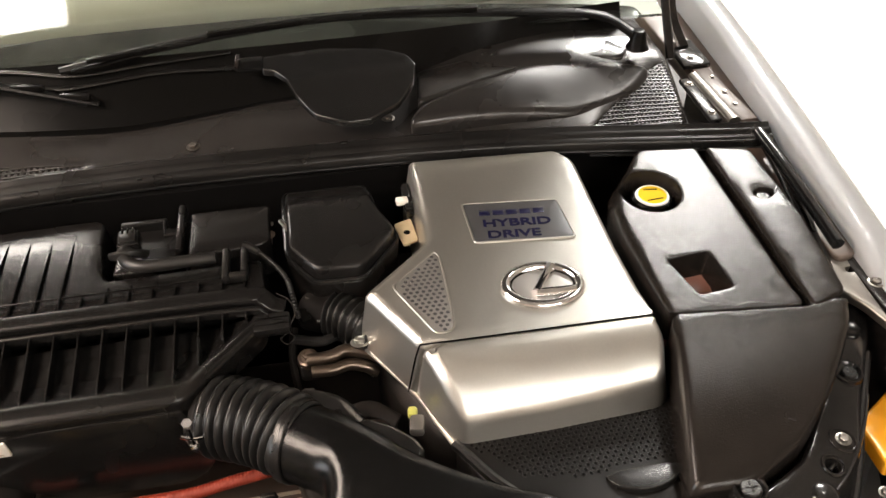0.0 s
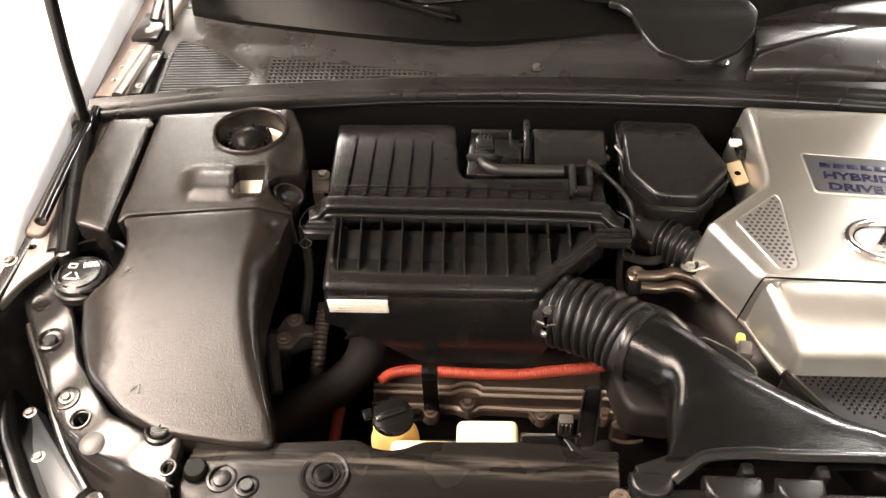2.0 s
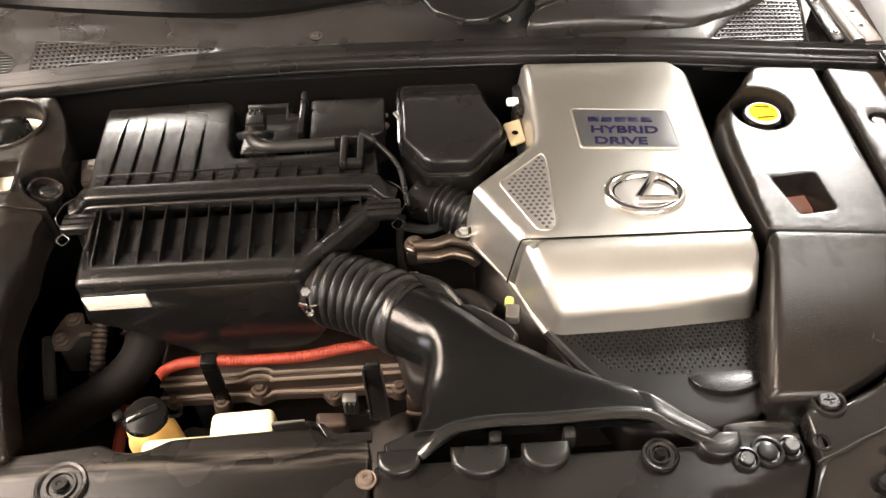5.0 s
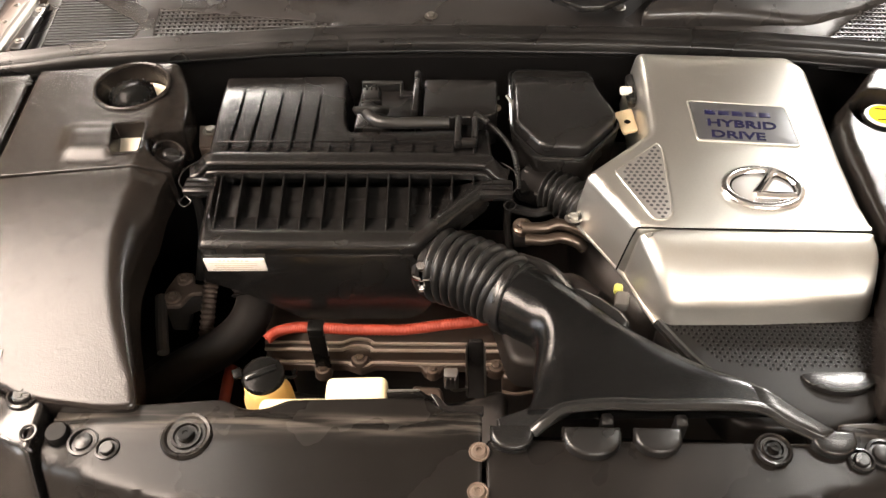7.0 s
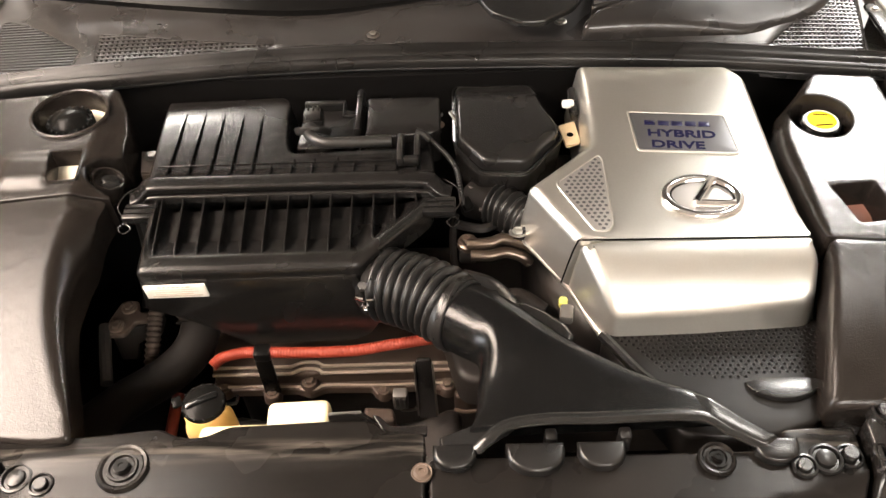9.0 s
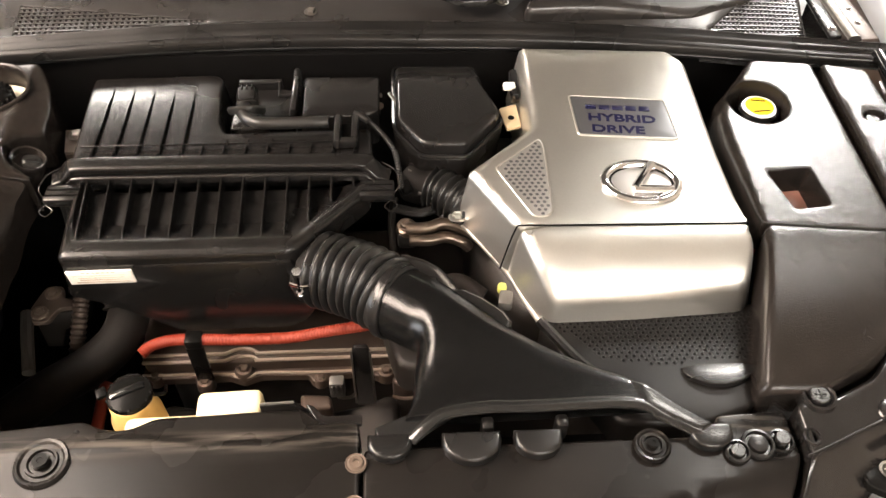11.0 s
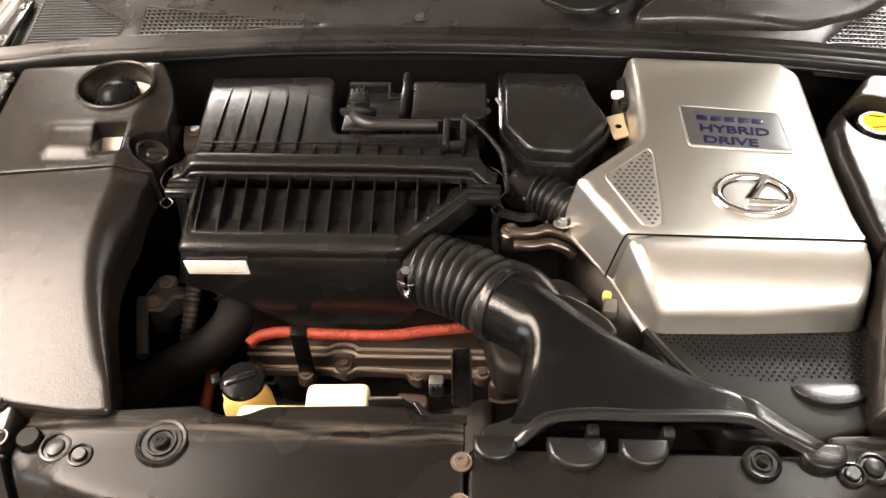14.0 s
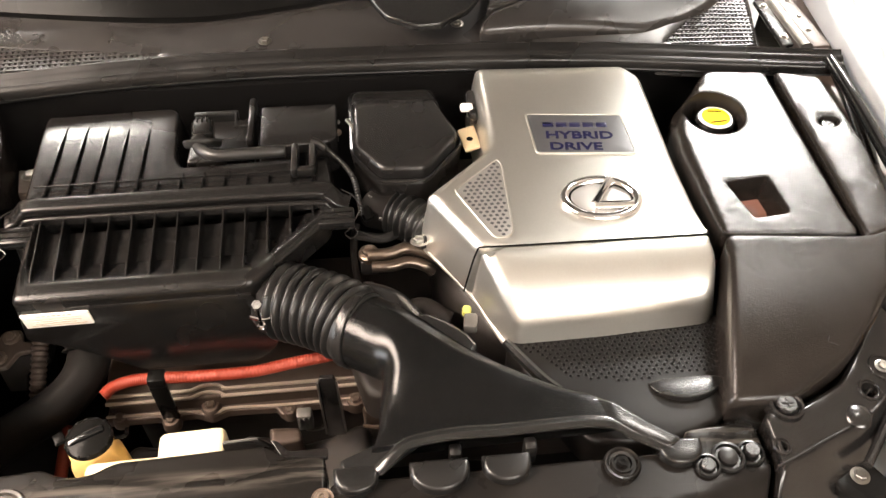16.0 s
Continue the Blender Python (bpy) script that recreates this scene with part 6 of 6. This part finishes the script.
for k in range(3):
    part("connector_rib", block((-0.039 + 0.006 * k, -0.429, 0.777), (0.002, 0.003, 0.018), 0.0006), M_ZINC, plugb)
part("lower_casting", shell([(-0.095, -0.385), (-0.05, -0.388), (-0.045, -0.41), (-0.09, -0.415)], 0.70, 0.04, 0.006, 0.008), M_CASTV, en)
part("end_casting", shell([(0.040, -0.345), (0.078, -0.345), (0.088, -0.372), (0.062, -0.388), (0.040, -0.383)], 0.716, 0.04, 0.006, 0.008), M_CASTV, en)
part("end_ridge", tube([(0.045, -0.376, 0.718), (0.060, -0.366, 0.719), (0.075, -0.350, 0.719)], 0.0028, segs=6), M_CASTL, en)
part("end_lip", tube([(0.040, -0.398, 0.705), (0.060, -0.402, 0.705), (0.085, -0.398, 0.705)], 0.003, segs=6), M_CAST, en)
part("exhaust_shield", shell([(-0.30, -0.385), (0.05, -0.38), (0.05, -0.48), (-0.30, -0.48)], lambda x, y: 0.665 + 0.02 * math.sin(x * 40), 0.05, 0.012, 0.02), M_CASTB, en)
part("pipe", tube([(0.066, -0.252, 0.902), (0.085, -0.254, 0.904), (0.099, -0.253, 0.905), (0.117, -0.248, 0.906), (0.144, -0.255, 0.903), (0.165, -0.264, 0.895)], 0.0085, segs=14), M_BRONZE, en, "bent bronze coloured pipe")
part("pipe", tube([(0.070, -0.268, 0.896), (0.096, -0.270, 0.897), (0.120, -0.264, 0.896), (0.142, -0.268, 0.890), (0.152, -0.270, 0.880)], 0.0080, segs=14), M_BRONZE, en, "bent bronze coloured pipe")
part("pipe_bracket", block((0.066, -0.246, 0.880), (0.026, 0.024, 0.03), 0.005), M_BLACK, en)
part("pipe_washer", lathe([(0, 0.002), (0.012, 0.002), (0.0145, 0.0), (0.015, -0.008)], (0.066, -0.244, 0.898)), M_BRONZE, en, "copper coloured washer")
piece("bolt", ME_BOLT_DARK, en, pose(0.066, -0.244, 0.900) @ Matrix.Scale(0.95, 4), "brassy bolt")
part("bracket", block((0.064, -0.288, 0.878), (0.012, 0.014, 0.008), 0.002), M_ZINC, en)
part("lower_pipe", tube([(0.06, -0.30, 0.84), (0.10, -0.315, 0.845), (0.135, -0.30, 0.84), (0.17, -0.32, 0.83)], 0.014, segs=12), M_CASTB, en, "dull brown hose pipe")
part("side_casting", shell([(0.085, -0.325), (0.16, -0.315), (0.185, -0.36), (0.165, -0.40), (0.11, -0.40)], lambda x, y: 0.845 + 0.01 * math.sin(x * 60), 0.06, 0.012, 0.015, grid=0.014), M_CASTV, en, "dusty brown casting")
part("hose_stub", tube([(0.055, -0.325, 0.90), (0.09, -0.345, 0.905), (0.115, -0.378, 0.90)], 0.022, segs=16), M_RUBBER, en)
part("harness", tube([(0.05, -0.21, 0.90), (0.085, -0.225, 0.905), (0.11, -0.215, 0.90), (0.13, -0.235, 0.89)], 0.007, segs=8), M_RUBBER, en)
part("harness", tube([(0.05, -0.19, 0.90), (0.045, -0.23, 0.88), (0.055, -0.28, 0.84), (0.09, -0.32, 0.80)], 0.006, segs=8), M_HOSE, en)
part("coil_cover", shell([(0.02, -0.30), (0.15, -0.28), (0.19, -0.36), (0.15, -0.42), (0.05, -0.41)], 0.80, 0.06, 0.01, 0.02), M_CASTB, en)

oc = thing("high_voltage_cable", (-0.2, -0.36, 0.8), "orange corrugated high voltage cable", "cable")
part("conduit", tube([(-0.2955, -0.3795, 0.803), (-0.283, -0.367, 0.805), (-0.256, -0.360, 0.806), (-0.22, -0.360, 0.806), (-0.17, -0.362, 0.806), (-0.10, -0.361, 0.806), (-0.05, -0.355, 0.809), (0.0, -0.349, 0.811), (0.04, -0.339, 0.808)], 0.0080, n=44, segs=12, rf=lambda s: 0.0080 + 0.0004 * math.sin(s * 2 * math.pi * 95)), M_ORANGE, oc, angle=80)
part("branch", tube([(-0.364, -0.375, 0.728), (-0.366, -0.400, 0.722), (-0.367, -0.445, 0.712)], 0.0085, n=12, segs=12), M_ORANGE, oc)

bh = thing("coolant_hose", (-0.4, -0.42, 0.75), "thick matt black rubber coolant hose", "hose")
part("hose", tube([(-0.322, -0.255, 0.850), (-0.320, -0.300, 0.822), (-0.328, -0.345, 0.802), (-0.360, -0.382, 0.790), (-0.415, -0.420, 0.783), (-0.455, -0.452, 0.775), (-0.53, -0.50, 0.755)], 0.028, segs=20), M_HOSE, bh)
part("ribbed_end", tube([(-0.323, -0.265, 0.845), (-0.321, -0.312, 0.816)], 0.034, n=24, segs=24, rf=lambda s: 0.033 + 0.0025 * math.cos(s * 2 * math.pi * 5)), M_HOSE, bh, angle=80)
gp = thing("ribbed_grey_pipe", (-0.42, -0.33, 0.75), "thin dusty grey corrugated pipe", "pipe")
part("pipe", tube([(-0.395, -0.25, 0.82), (-0.398, -0.29, 0.80), (-0.40, -0.34, 0.77), (-0.405, -0.39, 0.73)], 0.011, n=50, segs=10, rf=lambda s: 0.0105 + 0.0012 * math.sin(s * 2 * math.pi * 22)), M_CASTV, gp, angle=80)
mb = thing("engine_mount", (-0.47, -0.22, 0.68), "dusty steel mount bracket with bolts", "bracket")
part("arm", wall_prism([(-0.52, 0.62), (-0.515, 0.70), (-0.47, 0.71), (-0.43, 0.72), (-0.43, 0.69), (-0.48, 0.67), (-0.49, 0.62)], "y", -0.235, -0.205, 0.004), M_CASTB, mb)
for bx, by, bz in ((-0.444, -0.265, 0.797), (-0.4535, -0.300, 0.797)):
    part("washer", lathe([(0, 0.0015), (0.0095, 0.0015), (0.0115, 0.0), (0.0115, -0.004)], (bx, by, bz), segs=24), M_CAST, mb, "dusty steel washer")
    piece("bolt", ME_BOLT_DARK, mb, pose(bx, by, bz + 0.001) @ Matrix.Scale(0.85, 4))
part("bracket_plate", shell([(-0.458, -0.250), (-0.434, -0.250), (-0.428, -0.272), (-0.402, -0.276), (-0.402, -0.288), (-0.430, -0.290), (-0.440, -0.314), (-0.468, -0.314), (-0.470, -0.288)], 0.795, 0.008, 0.002, 0.006), M_CASTV, mb, "dusty steel bracket plate")
part("bracket_leg", tube([(-0.474, -0.296, 0.792), (-0.462, -0.340, 0.790), (-0.447, -0.392, 0.785)], 0.009, segs=10), M_CASTB, mb)
part("gusset", wall_prism([(-0.378, 0.765), (-0.350, 0.765), (-0.355, 0.800)], "y", -0.352, -0.346, 0.001), M_CASTV, mb, "dull metal gusset")
part("stay", tube([(-0.45, -0.12, 0.86), (-0.44, -0.16, 0.80), (-0.45, -0.21, 0.73)], 0.008, segs=8), M_CASTB, mb)
hb = thing("hose_bracket", (-0.415, -0.06, 0.9), "small worn metal bracket on the firewall", "bracket")
part("plate", block((-0.417, -0.085, 0.925), (0.026, 0.050, 0.006), 0.002, (0, 15, 12)), M_BROWNM, hb)
part("leg", wall_prism([(-0.425, 0.84), (-0.425, 0.925), (-0.408, 0.925), (-0.412, 0.84)], "y", -0.112, -0.106, 0.002), M_BROWNM, hb)
piece("bolt", ME_BOLT, hb, pose(-0.415, -0.075, 0.93))
rb = thing("rear_bolt_bracket", (0.03, -0.03, 0.97), "steel bolt bracket between the boxes", "bracket")
part("plate", block((0.022, -0.030, 0.958), (0.024, 0.006, 0.004), 0.001), M_STEEL, rb)
part("leg", block((0.026, -0.046, 0.950), (0.010, 0.040, 0.006), 0.002), M_CASTB, rb)
for bx, by, k in ((0.022, -0.030, 0.75), (0.027, -0.054, 0.7)):
    piece("bolt", ME_BOLT_DARK, rb, pose(bx, by, 0.957) @ Matrix.Scale(k, 4), "dull brown bolt")
part("tie_wire", tube([(0.045, -0.04, 0.97), (0.055, -0.06, 0.965), (0.05, -0.08, 0.955)], 0.003, segs=6), M_STEEL, rb)
